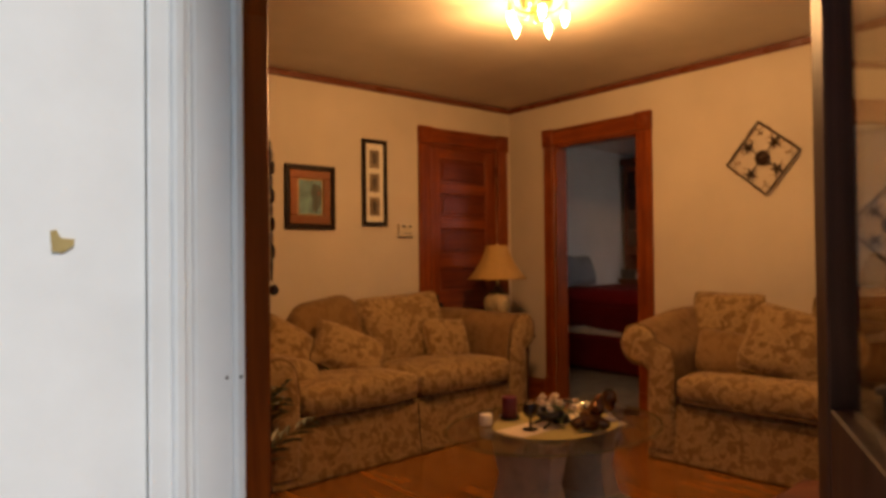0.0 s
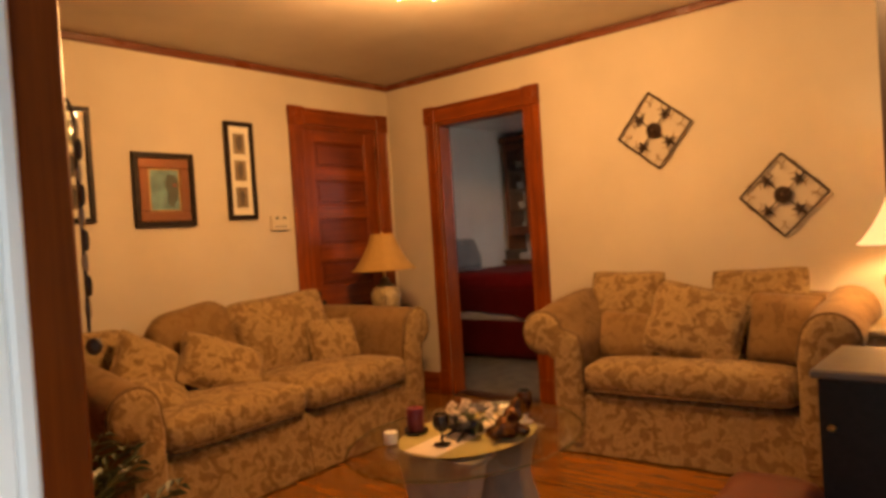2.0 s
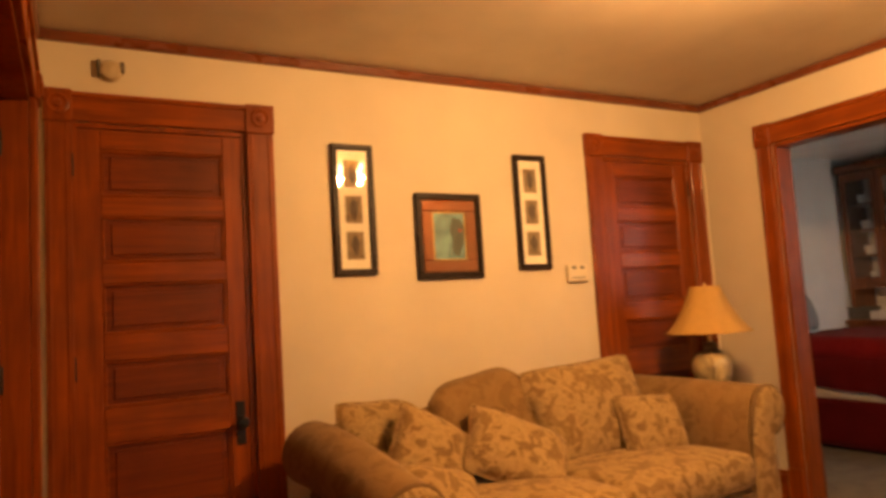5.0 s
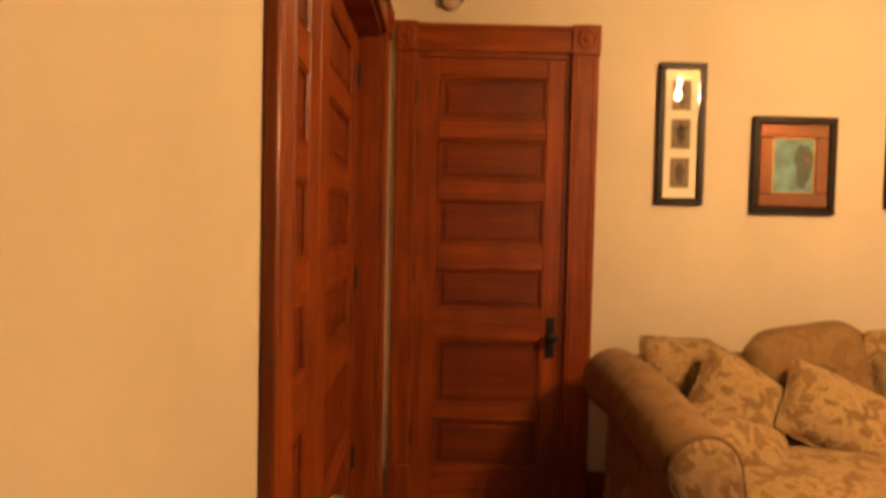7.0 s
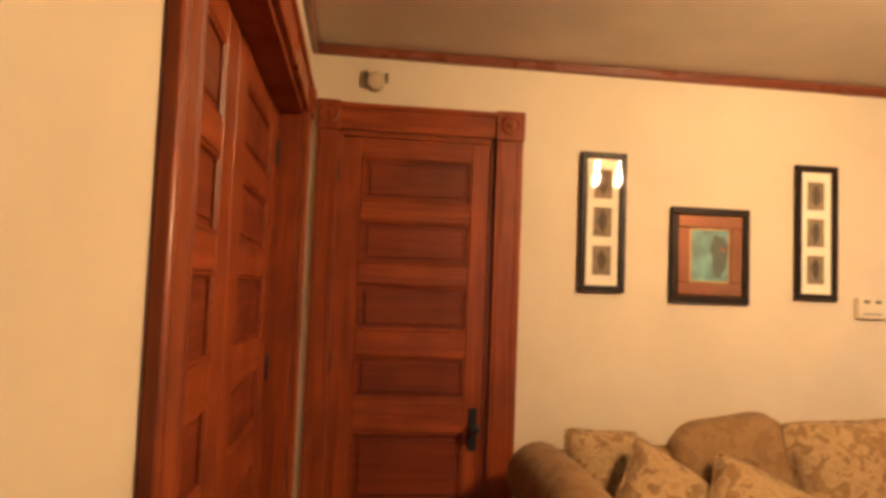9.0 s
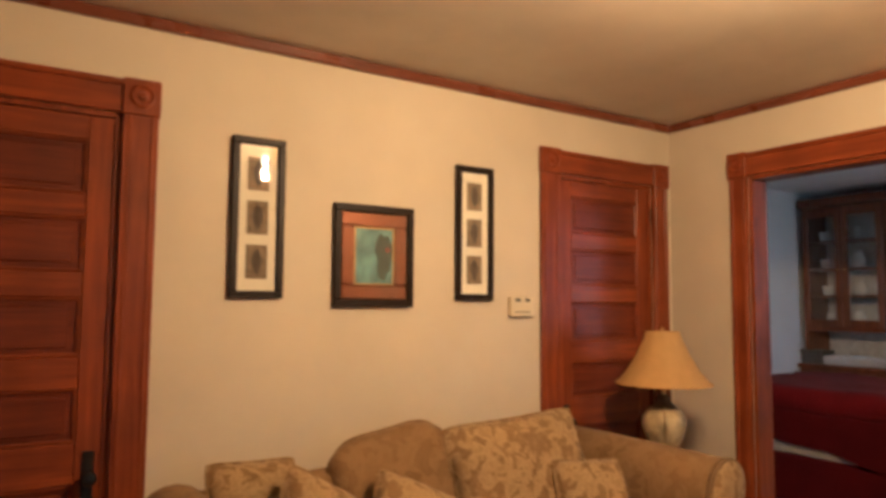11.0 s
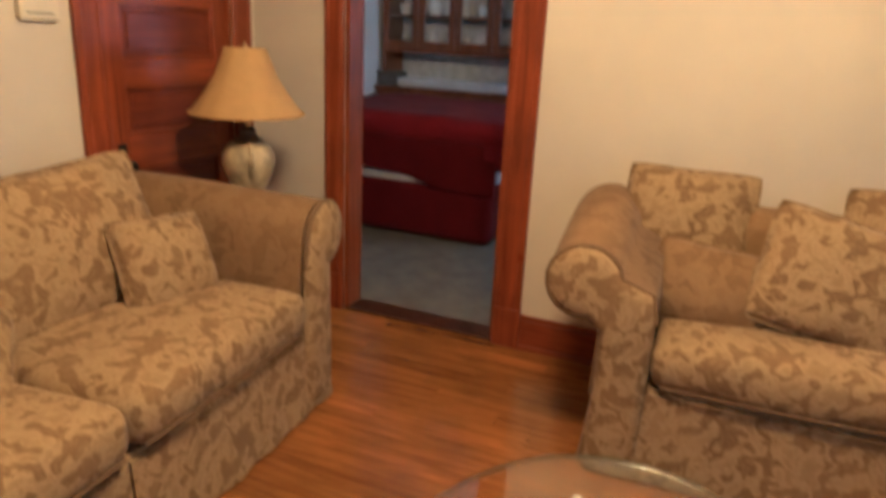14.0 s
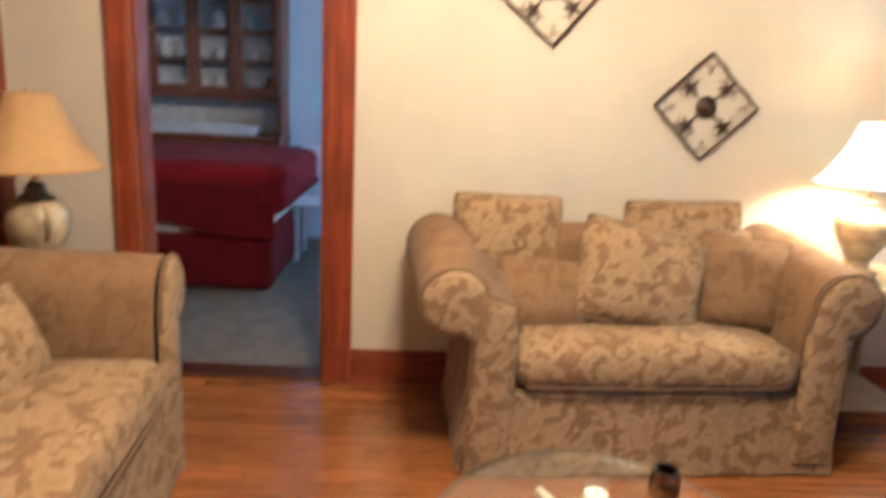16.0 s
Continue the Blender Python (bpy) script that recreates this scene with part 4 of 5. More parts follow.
def end_table(m, w, d, h, label, mat):
    ob = thing("end_table", m, label, "table")
    part("tabletop", B(-w / 2, w / 2, -d / 2, d / 2, h - 0.03, h, bevel=0.008, seg=2), mat, ob)
    part("apron", B(-w / 2 + 0.04, w / 2 - 0.04, -d / 2 + 0.04, d / 2 - 0.04, h - 0.11, h - 0.03), mat, ob)
    part("lower_shelf", B(-w / 2 + 0.05, w / 2 - 0.05, -d / 2 + 0.05, d / 2 - 0.05, 0.16, 0.18, bevel=0.004), mat, ob)
    for sx in (-1, 1):
        for sy in (-1, 1):
            bm = lathe(bmesh.new(), [(0.014, 0), (0.020, 0.05), (0.016, 0.14), (0.024, 0.20), (0.018, 0.34), (0.024, h - 0.11)], 12, (sx * (w / 2 - 0.055), sy * (d / 2 - 0.055), 0))
            part("leg", bm, mat, ob, smooth=True)
    return ob


end_table(pose(5.68, 5.29, 0), 0.44, 0.44, 0.57, "dark wooden end table behind the sofa arm", DARKWOOD)
table_lamp(pose(5.66, 5.26, 0.57, 0, 0, 45), "unlit cream urn lamp with a tan flared shade", SHADE, CERAMIC, 0.450, 0.712, 1.0, 1.25)
end_table(pose(5.86, 1.98, 0), 0.50, 0.44, 0.69, "pale wooden end table beside the loveseat", plain("pale_table_wood", (0.36, 0.28, 0.15), 0.4, 0, 0.15, 8))
table_lamp(pose(5.85, 2.03, 0.69, 0, 0, 20), "lit cream urn lamp with a glowing tan shade", LITSHADE, CERAMIC, 0.38, 0.62, 0.88)

# ---- coffee table ----
TC, TA, TZ = (4.26, 3.410), 5, 0.41
ct = thing("coffee_table", pose(TC[0], TC[1], 0, 0, 0, TA), "oval glass coffee table on a whitewashed pedestal", "table")
top = bmesh.new()
lathe(top, [(0.975, TZ - 0.014), (0.986, TZ - 0.009), (0.986, TZ - 0.004), (0.978, TZ)], 72, squash=(0.575, 0.442))
part("tabletop", top, TABLEGLASS, ct, "clear bevelled glass top", True)
rim = [(0.572 * math.cos(2 * math.pi * q / 72), 0.439 * math.sin(2 * math.pi * q / 72), TZ - 0.007) for q in range(72)]
part("glass_edge", tube(bmesh.new(), rim, 0.0065, 6, True), glass("green_glass_edge", (0.80, 0.85, 0.77), 0.05, 0.14, 0.6), ct, "greenish polished glass edge", True)
for sd in (-1, 1):
    bm = bmesh.new()
    rings = []
    for z, w, d in ((0.0, 0.20, 0.22), (0.05, 0.20, 0.22), (0.07, 0.15, 0.17), (0.20, 0.115, 0.14), (0.35, 0.15, 0.17), (0.39, 0.19, 0.21), (TZ - 0.016, 0.19, 0.21)):
        rings.append([(sd * 0.20 + x * w / 2, y * d, z) for x, y in ((-1, -0.8), (-0.8, -1), (0.8, -1), (1, -0.8), (1, 0.8), (0.8, 1), (-0.8, 1), (-1, 0.8))])
    loft(bm, rings)
    part("pedestal", bm, STONE, ct, "whitewashed plaster pedestal", True, 30)
part("plinth", B(-0.32, 0.32, -0.20, 0.20, 0.0, 0.045, bevel=0.012, seg=2), STONE, ct)
CT = pose(TC[0], TC[1], TZ, 0, 0, TA)


def on_table(x, y, turn=0, z=0.0):
    return CT @ pose(x, y, z, 0, 0, turn)


cloth = bmesh.new()
lathe(cloth, [(0.99, 0.0005), (1.0, 0.002), (0.98, 0.0035)], 60, squash=(0.335, 0.262))
ob = part("table_mat", cloth, RUNNER, None, smooth=True)
ob.matrix_world = CT
tagged(ob, "olive gold oval cloth on the glass table", "table mat")
ob = part("table_runner", B(-0.30, 0.30, -0.078, 0.078, 0.0038, 0.006), LINEN)
ob.matrix_world = pose(4.235, 3.420, TZ, 0, 0, 5)
tagged(ob, "cream linen strip lying across the cloth", "table runner")


def candle(m, r, h, mat, label, dish=False):
    ob = thing("candle", m, label, "candle")
    z = 0.0
    if dish:
        part("dish", lathe(bmesh.new(), [(r * 0.9, 0), (r * 1.35, 0.006), (r * 1.4, 0.016), (r * 1.25, 0.014), (r * 1.0, 0.008)], 28), BLACKMETAL, ob, "dark metal dish", True)
        z = 0.010
    part("wax", lathe(bmesh.new(), [(r * 0.97, z), (r, z + 0.004), (r, z + h - 0.006), (r * 0.94, z + h), (r * 0.7, z + h - 0.004), (r * 0.2, z + h - 0.006)], 28), mat, ob, smooth=True)
    part("wick", tube(bmesh.new(), [(0, 0, z + h - 0.008), (0.001, 0, z + h + 0.004), (0.004, 0, z + h + 0.009)], 0.0013, 6), BLACKMETAL, ob)
    return ob


ZM = 0.007


def at_table(x, y, turn=0):
    return pose(x, y, TZ + ZM, 0, 0, turn)


candle(at_table(4.146, 3.600), 0.036, 0.095, WAX, "burgundy pillar candle in a dark dish", True)
for x, y, h in ((4.372, 3.570, 0.06), (3.985, 3.590, 0.065), (4.536, 3.420, 0.065)):
    c = candle(at_table(x, y), 0.028, h * 0.7, WHITEWAX, "white votive candle in a glass cup")
    part("cup", lathe(bmesh.new(), [(0.030, 0), (0.033, 0.004), (0.036, h), (0.034, h), (0.0305, 0.006), (0.029, 0.004)], 24), GLASS, c, "clear glass cup", True)

roll = thing("paper_scroll", pose(4.560, 3.525, TZ + 0.012, 0, 0, -70), "small rolled cream paper on the glass", "scroll")
part("sheet", tube(bmesh.new(), [(0, -0.045, 0), (0.004, 0, 0.001), (0, 0.045, 0)], 0.012, 14), LINEN, roll, smooth=True)

BRONZE = plain("bronze_glaze", (0.15, 0.070, 0.030), 0.24, 0.85, 0.6, 30, 0.5)
gb = thing("goblet", at_table(4.490, 3.280) @ Matrix.Scale(0.88, 4), "bronze and black glazed goblet on the table", "goblet")
part("foot", lathe(bmesh.new(), [(0.034, 0), (0.036, 0.005), (0.012, 0.014), (0.008, 0.030), (0.010, 0.040)], 24), DISH, gb, "pale foot", True)
part("bowl", lathe(bmesh.new(), [(0.010, 0.040), (0.028, 0.060), (0.040, 0.10), (0.038, 0.135), (0.030, 0.155), (0.027, 0.155), (0.034, 0.13), (0.036, 0.10), (0.008, 0.06)], 28), BRONZE, gb, "bronze glazed bowl", True)
part("rim", tube(bmesh.new(), [(0.0295 * math.cos(2 * math.pi * i / 24), 0.0295 * math.sin(2 * math.pi * i / 24), 0.156) for i in range(24)], 0.004, 6, True), BLACKMETAL, gb, smooth=True)

dc = thing("dark_goblet", pose(4.075, 3.395, TZ + ZM) @ Matrix.Diagonal((0.85, 0.85, 0.72, 1)), "dark smoked stemmed glass on the linen strip", "goblet")
SMOKED = plain("smoked_glass", (0.030, 0.020, 0.016), 0.12, 0, 0.2, 30, 0.05)
part("foot", lathe(bmesh.new(), [(0.038, 0), (0.039, 0.003), (0.020, 0.007), (0.006, 0.014), (0.005, 0.060), (0.009, 0.070)], 28), SMOKED, dc, smooth=True)
part("bowl", lathe(bmesh.new(), [(0.008, 0.068), (0.030, 0.082), (0.041, 0.108), (0.040, 0.140), (0.035, 0.165), (0.033, 0.165), (0.037, 0.138), (0.038, 0.108), (0.004, 0.078)], 28), SMOKED, dc, smooth=True)
part("band", tube(bmesh.new(), [(0.0345 * math.cos(2 * math.pi * i / 24), 0.0345 * math.sin(2 * math.pi * i / 24), 0.165) for i in range(24)], 0.002, 6, True), BRONZEWIRE, dc, "bronze rim band", True)

# bronze figure of a seated animal-like shape, one plain mesh
fg = bmesh.new()
LUMPS = (((0, 0, 0.045), 0.050), ((-0.03, 0, 0.09), 0.036), ((-0.042, 0, 0.135), 0.024), ((0.066, 0.02, 0.030), 0.024), ((0.060, -0.035, 0.026), 0.022), ((-0.06, 0.03, 0.03), 0.026), ((-0.01, 0.045, 0.105), 0.016), ((-0.065, -0.03, 0.10), 0.016))
bmesh.ops.create_icosphere(fg, subdivisions=5, radius=1.0)
heart = Vector((-0.008, 0, 0.065))
for v in fg.verts:
    d, reach = v.co.normalized(), 0.022
    for c, r in LUMPS:
        o = Vector(c) - heart
        along = o.dot(d)
        gap = r * r - (o.length_squared - along * along)
        if gap > 0:
            reach = max(reach, along + math.sqrt(gap))
    v.co = heart + d * reach
    v.co += 0.007 * noise.noise_vector(v.co * 45) + 0.004 * noise.noise_vector(v.co * 110)
    v.co.z = max(v.co.z, 0.0)
for _ in range(2):
    bmesh.ops.smooth_vert(fg, verts=fg.verts, factor=0.5, use_axis_x=True, use_axis_y=True, use_axis_z=True)
ob = part("figurine", fg, BRONZE, None, "", True)
ob.matrix_world = at_table(4.260, 3.212, 150)
tagged(ob, "shiny bronze lumpy figurine on the cloth", "figurine")

# flower arrangement: a dark base with cream blooms, leaves and twigs
fa = thing("flower_arrangement", at_table(4.275, 3.395), "dried cream flower arrangement on the linen strip", "flowers")
part("holder", lathe(bmesh.new(), [(0.040, 0), (0.046, 0.010), (0.040, 0.030), (0.030, 0.040), (0.004, 0.036)], 20), BLACKMETAL, fa, "dark holder", True)
rng = random.Random(5)
for i in range(11):
    a, d, h = rng.uniform(0, 6.28), rng.uniform(0.02, 0.11), rng.uniform(0.05, 0.11)
    c = Vector((d * math.cos(a) * 1.2, d * math.sin(a), h))
    part("stem", tube(bmesh.new(), [(0, 0, 0.03), tuple(c * 0.6 + Vector((0, 0, 0.02))), tuple(c)], 0.002, 5), LEAF, fa)
    bm = bmesh.new()
    for k in range(14):
        b, t = 2 * math.pi * k / 7 + (0.4 if k > 6 else 0), 0.5 if k < 7 else 1.0
        e = Vector((math.cos(b) * t, math.sin(b) * t, 1.15 - t * 0.7)).normalized()
        r = 0.026 * (0.8 + 0.4 * rng.random())
        sd = e.cross(Vector((0, 0, 1))).normalized() * r * 0.42
        vs = [bm.verts.new(c + p) for p in (Vector((0, 0, 0)), e * r * 0.55 + sd, e * r, e * r * 0.55 - sd)]
        vt = bm.verts.new(c + e * r * 0.55 - Vector((0, 0, 0.004)))
        for q in range(4):
            bm.faces.new((vs[q], vs[(q + 1) % 4], vt))
    part("bloom", bm, PETAL, fa, "cream dried bloom")
for i in range(16):
    a, d = rng.uniform(0, 6.28), rng.uniform(0.08, 0.17)
    e = Vector((math.cos(a), math.sin(a), 0))
    sd = Vector((-e.y, e.x, 0)) * rng.uniform(0.010, 0.018)
    p0, p1, p2 = Vector((0, 0, 0.03)) + e * 0.03, e * d * 0.6 + Vector((0, 0, rng.uniform(0.03, 0.08))), e * d + Vector((0, 0, rng.uniform(0.01, 0.06)))
    bm = bmesh.new()
    vs = [bm.verts.new(p) for p in (p0, p1 + sd, p2, p1 - sd, p1 - Vector((0, 0, 0.005)))]
    for q in ((0, 1, 4), (1, 2, 4), (2, 3, 4), (3, 0, 4)):
        bm.faces.new([vs[k] for k in q])
    part("leaf", bm, LEAF, fa)
for i in range(12):
    a = rng.uniform(0, 6.28)
    e = Vector((math.cos(a), math.sin(a), 0)) * rng.uniform(0.08, 0.17)
    part("twig", tube(bmesh.new(), [(0, 0, 0.03), tuple(e * 0.5 + Vector((0, 0, 0.07))), tuple(e + Vector((0, 0, rng.uniform(0.01, 0.10))))], 0.0022, 5), PIPING, fa)

for s in (-1, 1):
    loop = [(-0.07 + 0.035 * math.cos(a), s * (0.030 + 0.028 * math.sin(a)), 0.045 + 0.012 * math.sin(a)) for a in [2 * math.pi * q / 14 for q in range(14)]]
    part("ribbon", tube(bmesh.new(), loop, 0.016, 8, True), plain("dark_ribbon", (0.02, 0.02, 0.03), 0.5), fa, "dark ribbon bow", True)
    part("ribbon_tail", tube(bmesh.new(), [(-0.05, 0, 0.04), (-0.10, s * 0.03, 0.02), (-0.16, s * 0.045, 0.006)], 0.006, 6), BLACKMETAL, fa, smooth=True)

# black cabinet table near the entry
bc = thing("side_cabinet", pose(4.85, 1.93, 0), "small black open cabinet with brass knobs and grey top", "cabinet")
part("cabinet_top", B(-0.26, 0.26, -0.26, 0.26, 0.675, 0.705, bevel=0.006), plain("grey_top", (0.12, 0.11, 0.10), 0.4), bc)
for x0 in (-0.24, 0.22):
    part("side_panel", B(x0, x0 + 0.02, -0.24, 0.24, 0.02, 0.674, bevel=0.003), BLACKMETAL, bc)
part("back_panel", B(-0.219, 0.219, -0.24, -0.225, 0.02, 0.674), BLACKMETAL, bc)
for z in (0.06, 0.36):
    part("shelf", B(-0.219, 0.219, -0.224, 0.235, z, z + 0.018), BLACKMETAL, bc)
for z in (0.18, 0.50):
    part("knob", lathe(bmesh.new(), [(0.006, 0), (0.014, 0.008), (0.014, 0.016), (0.003, 0.022)], 12, (-0.252, 0.20, z)), BRASS, bc, "brass knob", True)
bw = thing("white_bowl", pose(4.80, 2.00, 0.378), "white bowl on the cabinet shelf", "bowl")
part("bowl", lathe(bmesh.new(), [(0.05, 0), (0.08, 0.02), (0.13, 0.10), (0.135, 0.12), (0.125, 0.118), (0.07, 0.03), (0.01, 0.02)], 28), DISH, bw, smooth=True)
bo = thing("dark_bottle", pose(5.03, 1.86, 0.705), "slim dark bottle on the cabinet top", "bottle")
part("body", lathe(bmesh.new(), [(0.028, 0), (0.032, 0.01), (0.032, 0.12), (0.014, 0.16), (0.012, 0.20), (0.015, 0.205)], 18), BLACKMETAL, bo, smooth=True)
part("stopper", lathe(bmesh.new(), [(0.010, 0.206), (0.015, 0.215), (0.012, 0.235), (0.002, 0.24)], 14), BRASS, bo, smooth=True)
hs = thing("hassock", pose(4.48, 2.32, 0), "low red-brown leather hassock on the floor", "stool")
part("cushion", cushion_block(0.34, 0.30, 0.26, 0.03, round_=0.05), LEATHER, hs, smooth=True, angle=80)
for sx in (-0.12, 0.12):
    for sy in (-0.10, 0.10):
        part("foot", lathe(bmesh.new(), [(0.018, 0), (0.022, 0.02), (0.018, 0.04)], 12, (sx, sy, 0)), DARKWOOD, hs, smooth=True)
hs.children[0].location = (0, 0, 0.035)

# ---- bedroom ----
bed = thing("bed", pose(7.49, 5.70, 0) @ Matrix.Diagonal((1, 1, 1.12, 1)), "bed with dark red blankets and cream sheet showing", "bed")
BL, BW = 1.86, 1.45   # along y, along x


def drape(x0, x1, y0, y1, z0, z1, seed, sag=0.012, rnd=0.06):
    """Blanket over a block: rounded box with soft folds."""
    bm = bmesh.new()
    box(bm, x0, x1, y0, y1, z0, z1, rnd, 4)
    bmesh.ops.subdivide_edges(bm, edges=[e for e in bm.edges if e.calc_length() > 0.2], cuts=10, use_grid_fill=True)
    for v in bm.verts:
        v.co += sag * noise.noise_vector(v.co * 5 + Vector((seed, 0, 0))) + 0.5 * sag * noise.noise_vector(v.co * 13)
    return bm


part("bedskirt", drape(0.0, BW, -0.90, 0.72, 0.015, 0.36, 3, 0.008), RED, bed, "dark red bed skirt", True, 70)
part("mattress", drape(0.004, BW - 0.02, -0.86, 0.73, 0.33, 0.58, 4, 0.006), SHEET, bed, "cream sheeted mattress", True, 70)
bl = bmesh.new()
k, rings = 30, []
for q in range(k + 1):
    y = -0.93 + 1.66 * q / k
    drop = 0.335 + 0.085 * min(1.0, max(0.0, (y + 0.68) / 0.6)) + 0.006 * math.sin(q * 0.7)
    z = 0.66 + 0.015 * noise.noise(Vector((0, y * 3, 1)))
    outer = [(-0.035 - 0.012 * math.sin(q * 0.9), y, drop), (-0.045, y, 0.52), (-0.03, y, z - 0.03), (0.02, y, z), (0.4, y, z + 0.03), (0.9, y, z + 0.035), (BW, y, z + 0.02)]
    inner = [(x + (0.03 if x < 0.01 else 0), yy, zz - (0.03 if x >= 0.01 else 0)) for x, yy, zz in reversed(outer)]
    rings.append(outer + inner)
loft(bl, rings)
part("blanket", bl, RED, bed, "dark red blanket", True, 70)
part("coverlet_fall", drape(-0.045, BW + 0.01, -1.01, -0.80, 0.47, 0.74, 6, 0.016, rnd=0.085), REDTOP, bed, "coverlet hanging over the end", True, 70)
part("coverlet", drape(-0.06, BW + 0.02, -1.01, 0.60, 0.60, 0.765, 8, 0.020, rnd=0.075), REDTOP, bed, "folded red coverlet", True, 70)
gp = thing("bed_pillow", pose(7.88, 6.22, 0.86, -18, 0, 8), "grey pillow at the end of the bed", "pillow")
pb, rim = pillow_mesh(0.62, 0.36, 0.20, 14)
part("cover", pb, GREYFAB, gp, smooth=True, angle=70)

HX, HY0, HY1 = 8.80, 4.99, 6.36
hu = thing("china_hutch", pose(HX, HY0, 0), "dark brown china hutch with glazed doors and dishes", "hutch")
HW, HD = HY1 - HY0, 0.40
part("base_cabinet", B(-0.06, HD, 0, HW, 0.0, 0.88, bevel=0.006), HUTCHWOOD, hu)
part("worktop", B(-0.08, HD, -0.01, HW + 0.01, 0.881, 0.915, bevel=0.006), HUTCHWOOD, hu)
part("back_panel", B(HD - 0.02, HD, 0.0, HW, 0.916, 2.28), plain("pale_back_board", (0.70, 0.70, 0.70), 0.6), hu, "pale back board")
for y0 in (0, HW - 0.03):
    part("side_panel", B(0.04, HD - 0.021, y0, y0 + 0.03, 0.916, 2.28), HUTCHWOOD, hu)
part("bottom_shelf", B(0.04, HD - 0.021, 0.031, HW - 0.031, 1.20, 1.24), HUTCHWOOD, hu)
part("cornice", B(-0.01, HD, -0.02, HW + 0.02, 2.281, 2.36, bevel=0.02, seg=2), HUTCHWOOD, hu)
for z in (1.49, 1.725, 1.97):
    part("shelf", B(0.08, HD - 0.021, 0.031, HW - 0.031, z, z + 0.018), HUTCHWOOD, hu)
nd = 4
for i in range(nd):
    y0, y1 = 0.012 + (HW - 0.024) * i / nd, 0.012 + (HW - 0.024) * (i + 1) / nd
    dr = bmesh.new()
    s = 0.055
    for a in ((y0 + 0.002, y0 + s, 1.24, 2.27), (y1 - s, y1 - 0.002, 1.24, 2.27), (y0 + s, y1 - s, 1.24, 1.30), (y0 + s, y1 - s, 2.19, 2.27)):
        box(dr, 0.012, 0.038, a[0], a[1], a[2], a[3], 0.004)
    door = part("glazed_door", dr, HUTCHWOOD, hu)
    gp_ = part("pane", B(0.024, 0.027, y0 + s - 0.004, y1 - s + 0.004, 1.296, 2.194), GLASS, door)
    gp_.visible_shadow = False
    part("knob", lathe(bmesh.new(), [(0.006, 0), (0.012, 0.006), (0.004, 0.014)], 10, (0.006, y0 + 0.03 if i % 2 else y1 - 0.03, 1.72)), BRASS, door, smooth=True)
    part("cupboard_door", B(-0.078, -0.061, y0 + 0.006, y1 - 0.006, 0.10, 0.68, bevel=0.006), HUTCHWOOD, hu)
    part("drawer_front", B(-0.078, -0.061, y0 + 0.006, y1 - 0.006, 0.70, 0.86, bevel=0.006), HUTCHWOOD, hu)


def vessel(m, prof, mat, name, label, cat):
    ob = part(name, lathe(bmesh.new(), prof, 20), mat, None, "", True)
    ob.matrix_world = m
    return tagged(ob, label, cat, "dishes in the hutch")


CUP = [(0.022, 0), (0.034, 0.012), (0.042, 0.05), (0.044, 0.085), (0.040, 0.085), (0.034, 0.02), (0.004, 0.012)]
JUG = [(0.035, 0), (0.055, 0.03), (0.060, 0.07), (0.040, 0.11), (0.034, 0.135), (0.042, 0.15), (0.034, 0.148), (0.028, 0.12), (0.004, 0.03)]
GLS = [(0.026, 0), (0.030, 0.11), (0.028, 0.11), (0.024, 0.008), (0.004, 0.006)]
rng = random.Random(4)
for z in (1.241, 1.509, 1.744, 1.989):
    for i in range(9):
        y = HY0 + 0.12 + (HW - 0.24) * i / 8 + rng.uniform(-0.02, 0.02)
        kind = rng.choice((("cup", CUP, DISH, "white china cup on a hutch shelf", "cup"), ("jug", JUG, DISH, "white china jug on a hutch shelf", "jug"), ("drinking_glass", GLS, DISH, "pale glass tumbler on a hutch shelf", "glass"), ("vase", JUG, WAX if rng.random() < 0.3 else GREYPLASTIC, "dark little vase on a hutch shelf", "vase")))
        vessel(pose(HX + 0.19 + rng.uniform(-0.03, 0.05), y, z), kind[1], kind[2], kind[0], kind[3], kind[4])
dr = thing("folded_linen", pose(HX + 0.12, HY0 + 0.75, 0.915), "folded white cloth on the hutch worktop", "linen")
part("cloth", drape(-0.12, 0.16, -0.55, 0.45, 0, 0.075, 2, 0.008, rnd=0.02), fabric("white_cloth", (0.62, 0.63, 0.66)), dr, "", True, 70)
bx = thing("small_box", pose(HX + 0.10, HY0 + 1.30, 0.915), "dark small box on the hutch worktop", "box")
part("body", B(-0.09, 0.09, -0.10, 0.10, 0, 0.09, bevel=0.01, seg=2), GREYPLASTIC, bx)
part("lid", B(-0.094, 0.094, -0.104, 0.104, 0.091, 0.115, bevel=0.006), GREYPLASTIC, bx)

# white chair heaped with cloth past the bed
wc = thing("white_chair", pose(8.55, 4.62, 0.006), "white painted chair standing past the bed", "chair")
part("seat", B(-0.20, 0.20, -0.20, 0.20, 0.42, 0.45, bevel=0.01, seg=2), WHITE, wc)
part("backrest", B(0.17, 0.20, -0.19, 0.19, 0.62, 0.86, bevel=0.01, seg=2), WHITE, wc)
for sx in (-0.17, 0.17):
    for sy in (-0.17, 0.17):
        part("leg", B(sx - 0.018, sx + 0.018, sy - 0.018, sy + 0.018, 0, 0.42 if sx < 0 else 0.86, bevel=0.004), WHITE, wc)

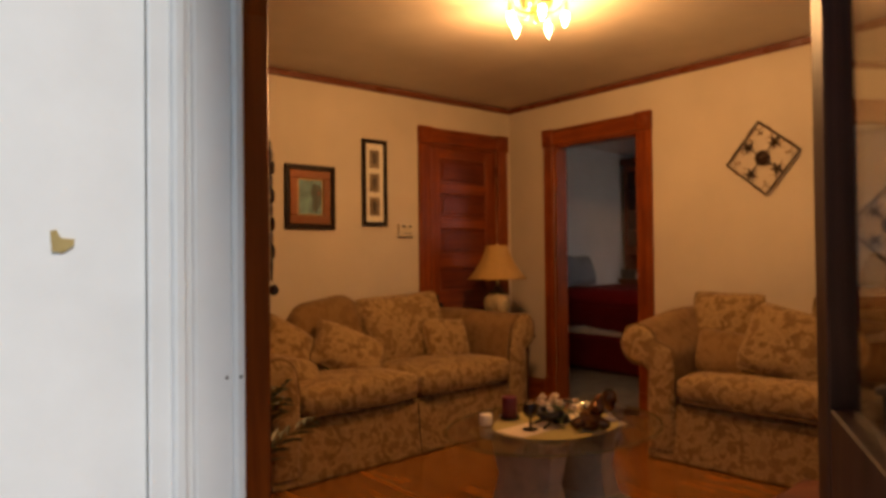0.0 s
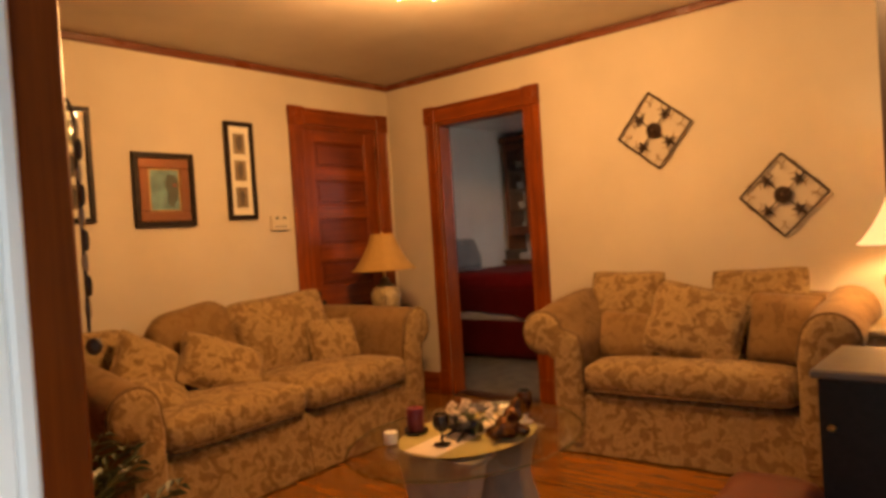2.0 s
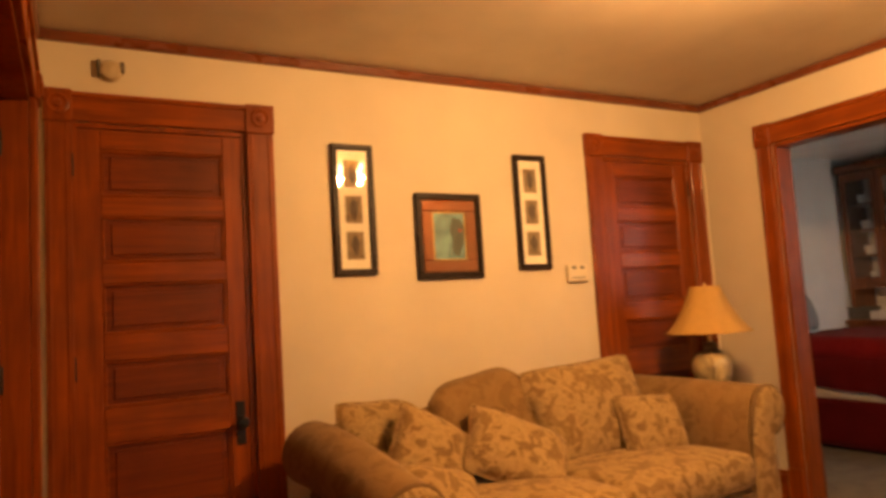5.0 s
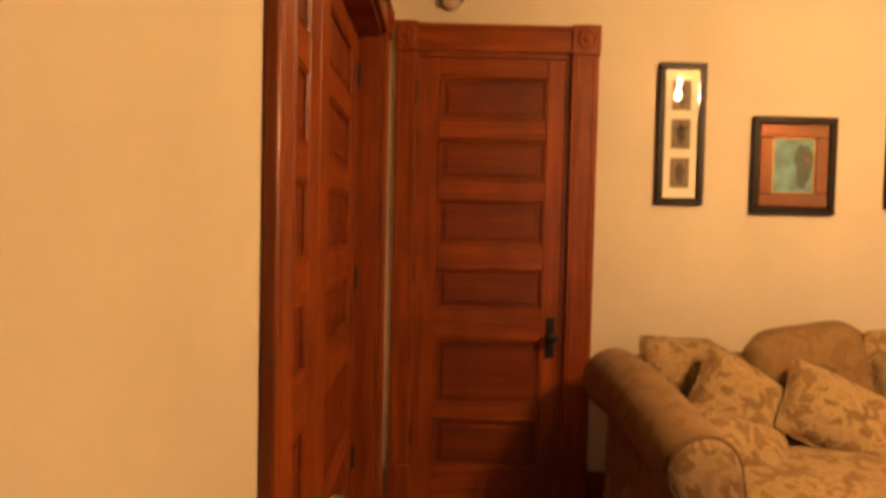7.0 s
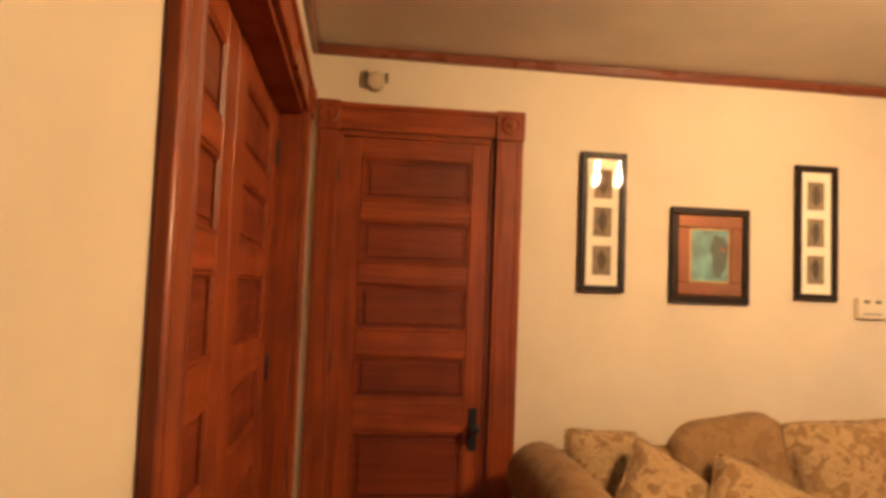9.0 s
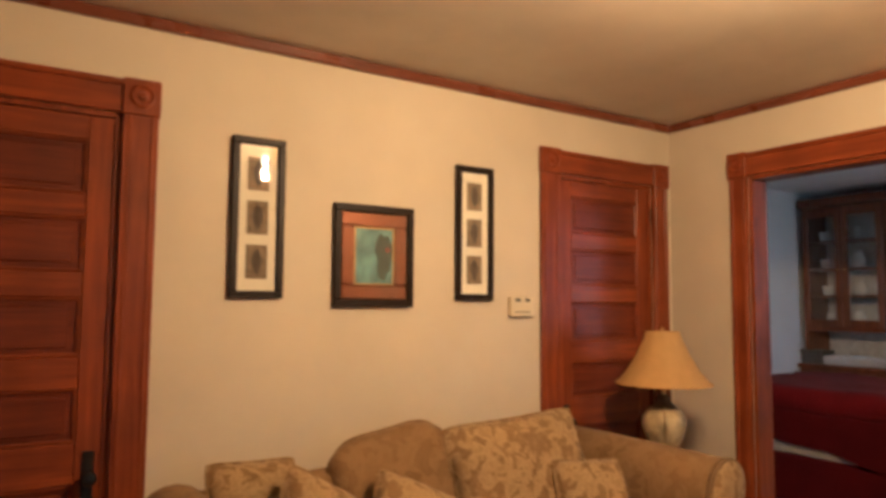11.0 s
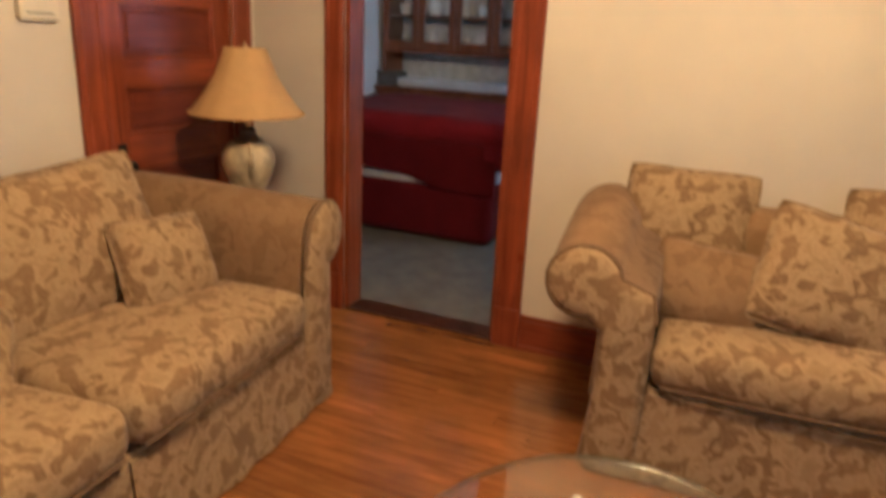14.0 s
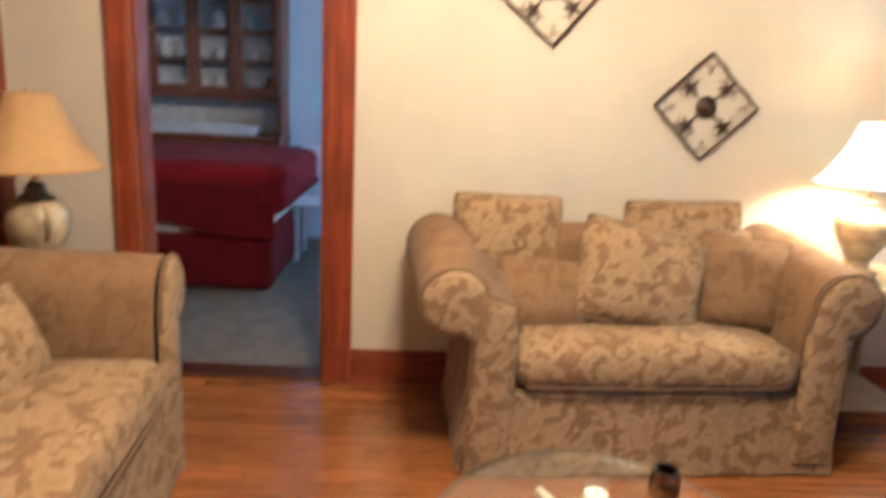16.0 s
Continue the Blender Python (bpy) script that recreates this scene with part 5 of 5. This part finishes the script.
# ---- plant by the west wall ----
PX, PY = 2.47, 3.15
pt = thing("potted_plant", pose(PX, PY, 0), "dark green leafy plant in a brown pot", "plant")
part("pot", lathe(bmesh.new(), [(0.12, 0), (0.13, 0.02), (0.17, 0.36), (0.185, 0.40), (0.175, 0.41), (0.155, 0.38), (0.02, 0.37)], 28), TERRACOTTA, pt, smooth=True)
part("soil", lathe(bmesh.new(), [(0.02, 0.368), (0.158, 0.370), (0.156, 0.382), (0.02, 0.39)], 24), SOIL, pt, smooth=True)
rng = random.Random(11)
for i in range(26):
    a, ln = rng.uniform(0, 2 * math.pi), rng.uniform(0.46, 0.70)
    up, lean = rng.uniform(0.78, 1.0), rng.uniform(0.20, 0.66)
    d = Vector((math.cos(a), math.sin(a), 0))
    if d.x < 0:
        lean *= 0.45
    n = 18
    pts = [Vector((0, 0, 0.38)) + d * (0.03 + ln * lean * f ** 1.5) + Vector((0, 0, ln * up * (f - 0.50 * lean * f * f))) for f in [q / n for q in range(n + 1)]]
    fr = bmesh.new()
    tube(fr, pts, 0.004, 5, taper=lambda f: 1.1 - 0.8 * f)
    side = d.cross(Vector((0, 0, 1)))
    for q in range(4, n + 1):
        ll = 0.125 * math.sin(math.pi * (0.15 + 0.75 * q / n))
        ahead = (pts[q] - pts[q - 1]).normalized()
        for sd in (-1, 1):
            o = pts[q]
            tip = o + side * sd * ll * rng.uniform(0.6, 0.9) + ahead * ll * rng.uniform(0.5, 0.9) - Vector((0, 0, rng.uniform(0.0, 0.03)))
            mid = (o + tip) / 2 + Vector((0, 0, 0.008))
            wv = (tip - o).normalized().cross(Vector((0, 0, 1))) * rng.uniform(0.008, 0.013)
            vs = [fr.verts.new(p) for p in (o, mid + wv, tip, mid - wv)]
            fr.faces.new((vs[0], vs[1], vs[2]))
            fr.faces.new((vs[0], vs[2], vs[3]))
    part("frond", fr, LEAF, pt)

# pale cloth dropped on the floor between the closet door and the sofa
cl = thing("dropped_cloth", pose(3.23, 5.40, 0, 0, 0, 25), "small pale crumpled cloth on the floor by the sofa", "cloth")
part("heap", drape(-0.10, 0.10, -0.06, 0.06, 0.002, 0.055, 9, 0.018, rnd=0.025), fabric("pale_cloth", (0.50, 0.36, 0.26)), cl, "", True, 70)

# ---- floor strips ----
fl = structure("floor", B(XW - TH, XE + TH, YS - TH, YN + TH, -0.10, -0.012), DARKWOOD, "varnished oak strip floor", "floor")
PITCH = 0.0835
cols = int((XE - XW) / PITCH) + 1
rng = random.Random(7)
lengths = [1.25, 1.55, 1.9]
strip_mesh = {}
for i in range(cols):
    x = XW + PITCH * i
    y = YS - rng.uniform(0, 1.0)
    while y < YN:
        ln = rng.choice(lengths)
        y0, y1 = max(y, YS), min(y + ln, YN)
        if y1 - y0 > 0.05:
            w = min(PITCH, XE - x) - 0.0012
            key = (round(w, 4), round(y1 - y0, 3))
            if key not in strip_mesh:
                strip_mesh[key] = mesh_of("floor_strip", B(0, w, 0.0007, y1 - y0 - 0.0007, -0.012, 0.0), FLOORWOOD)
            s = new("floor_strip", strip_mesh[key])
            s.parent = fl
            s.location = (x + 0.0006, y0, 0.0004 * rng.random())
        y += ln
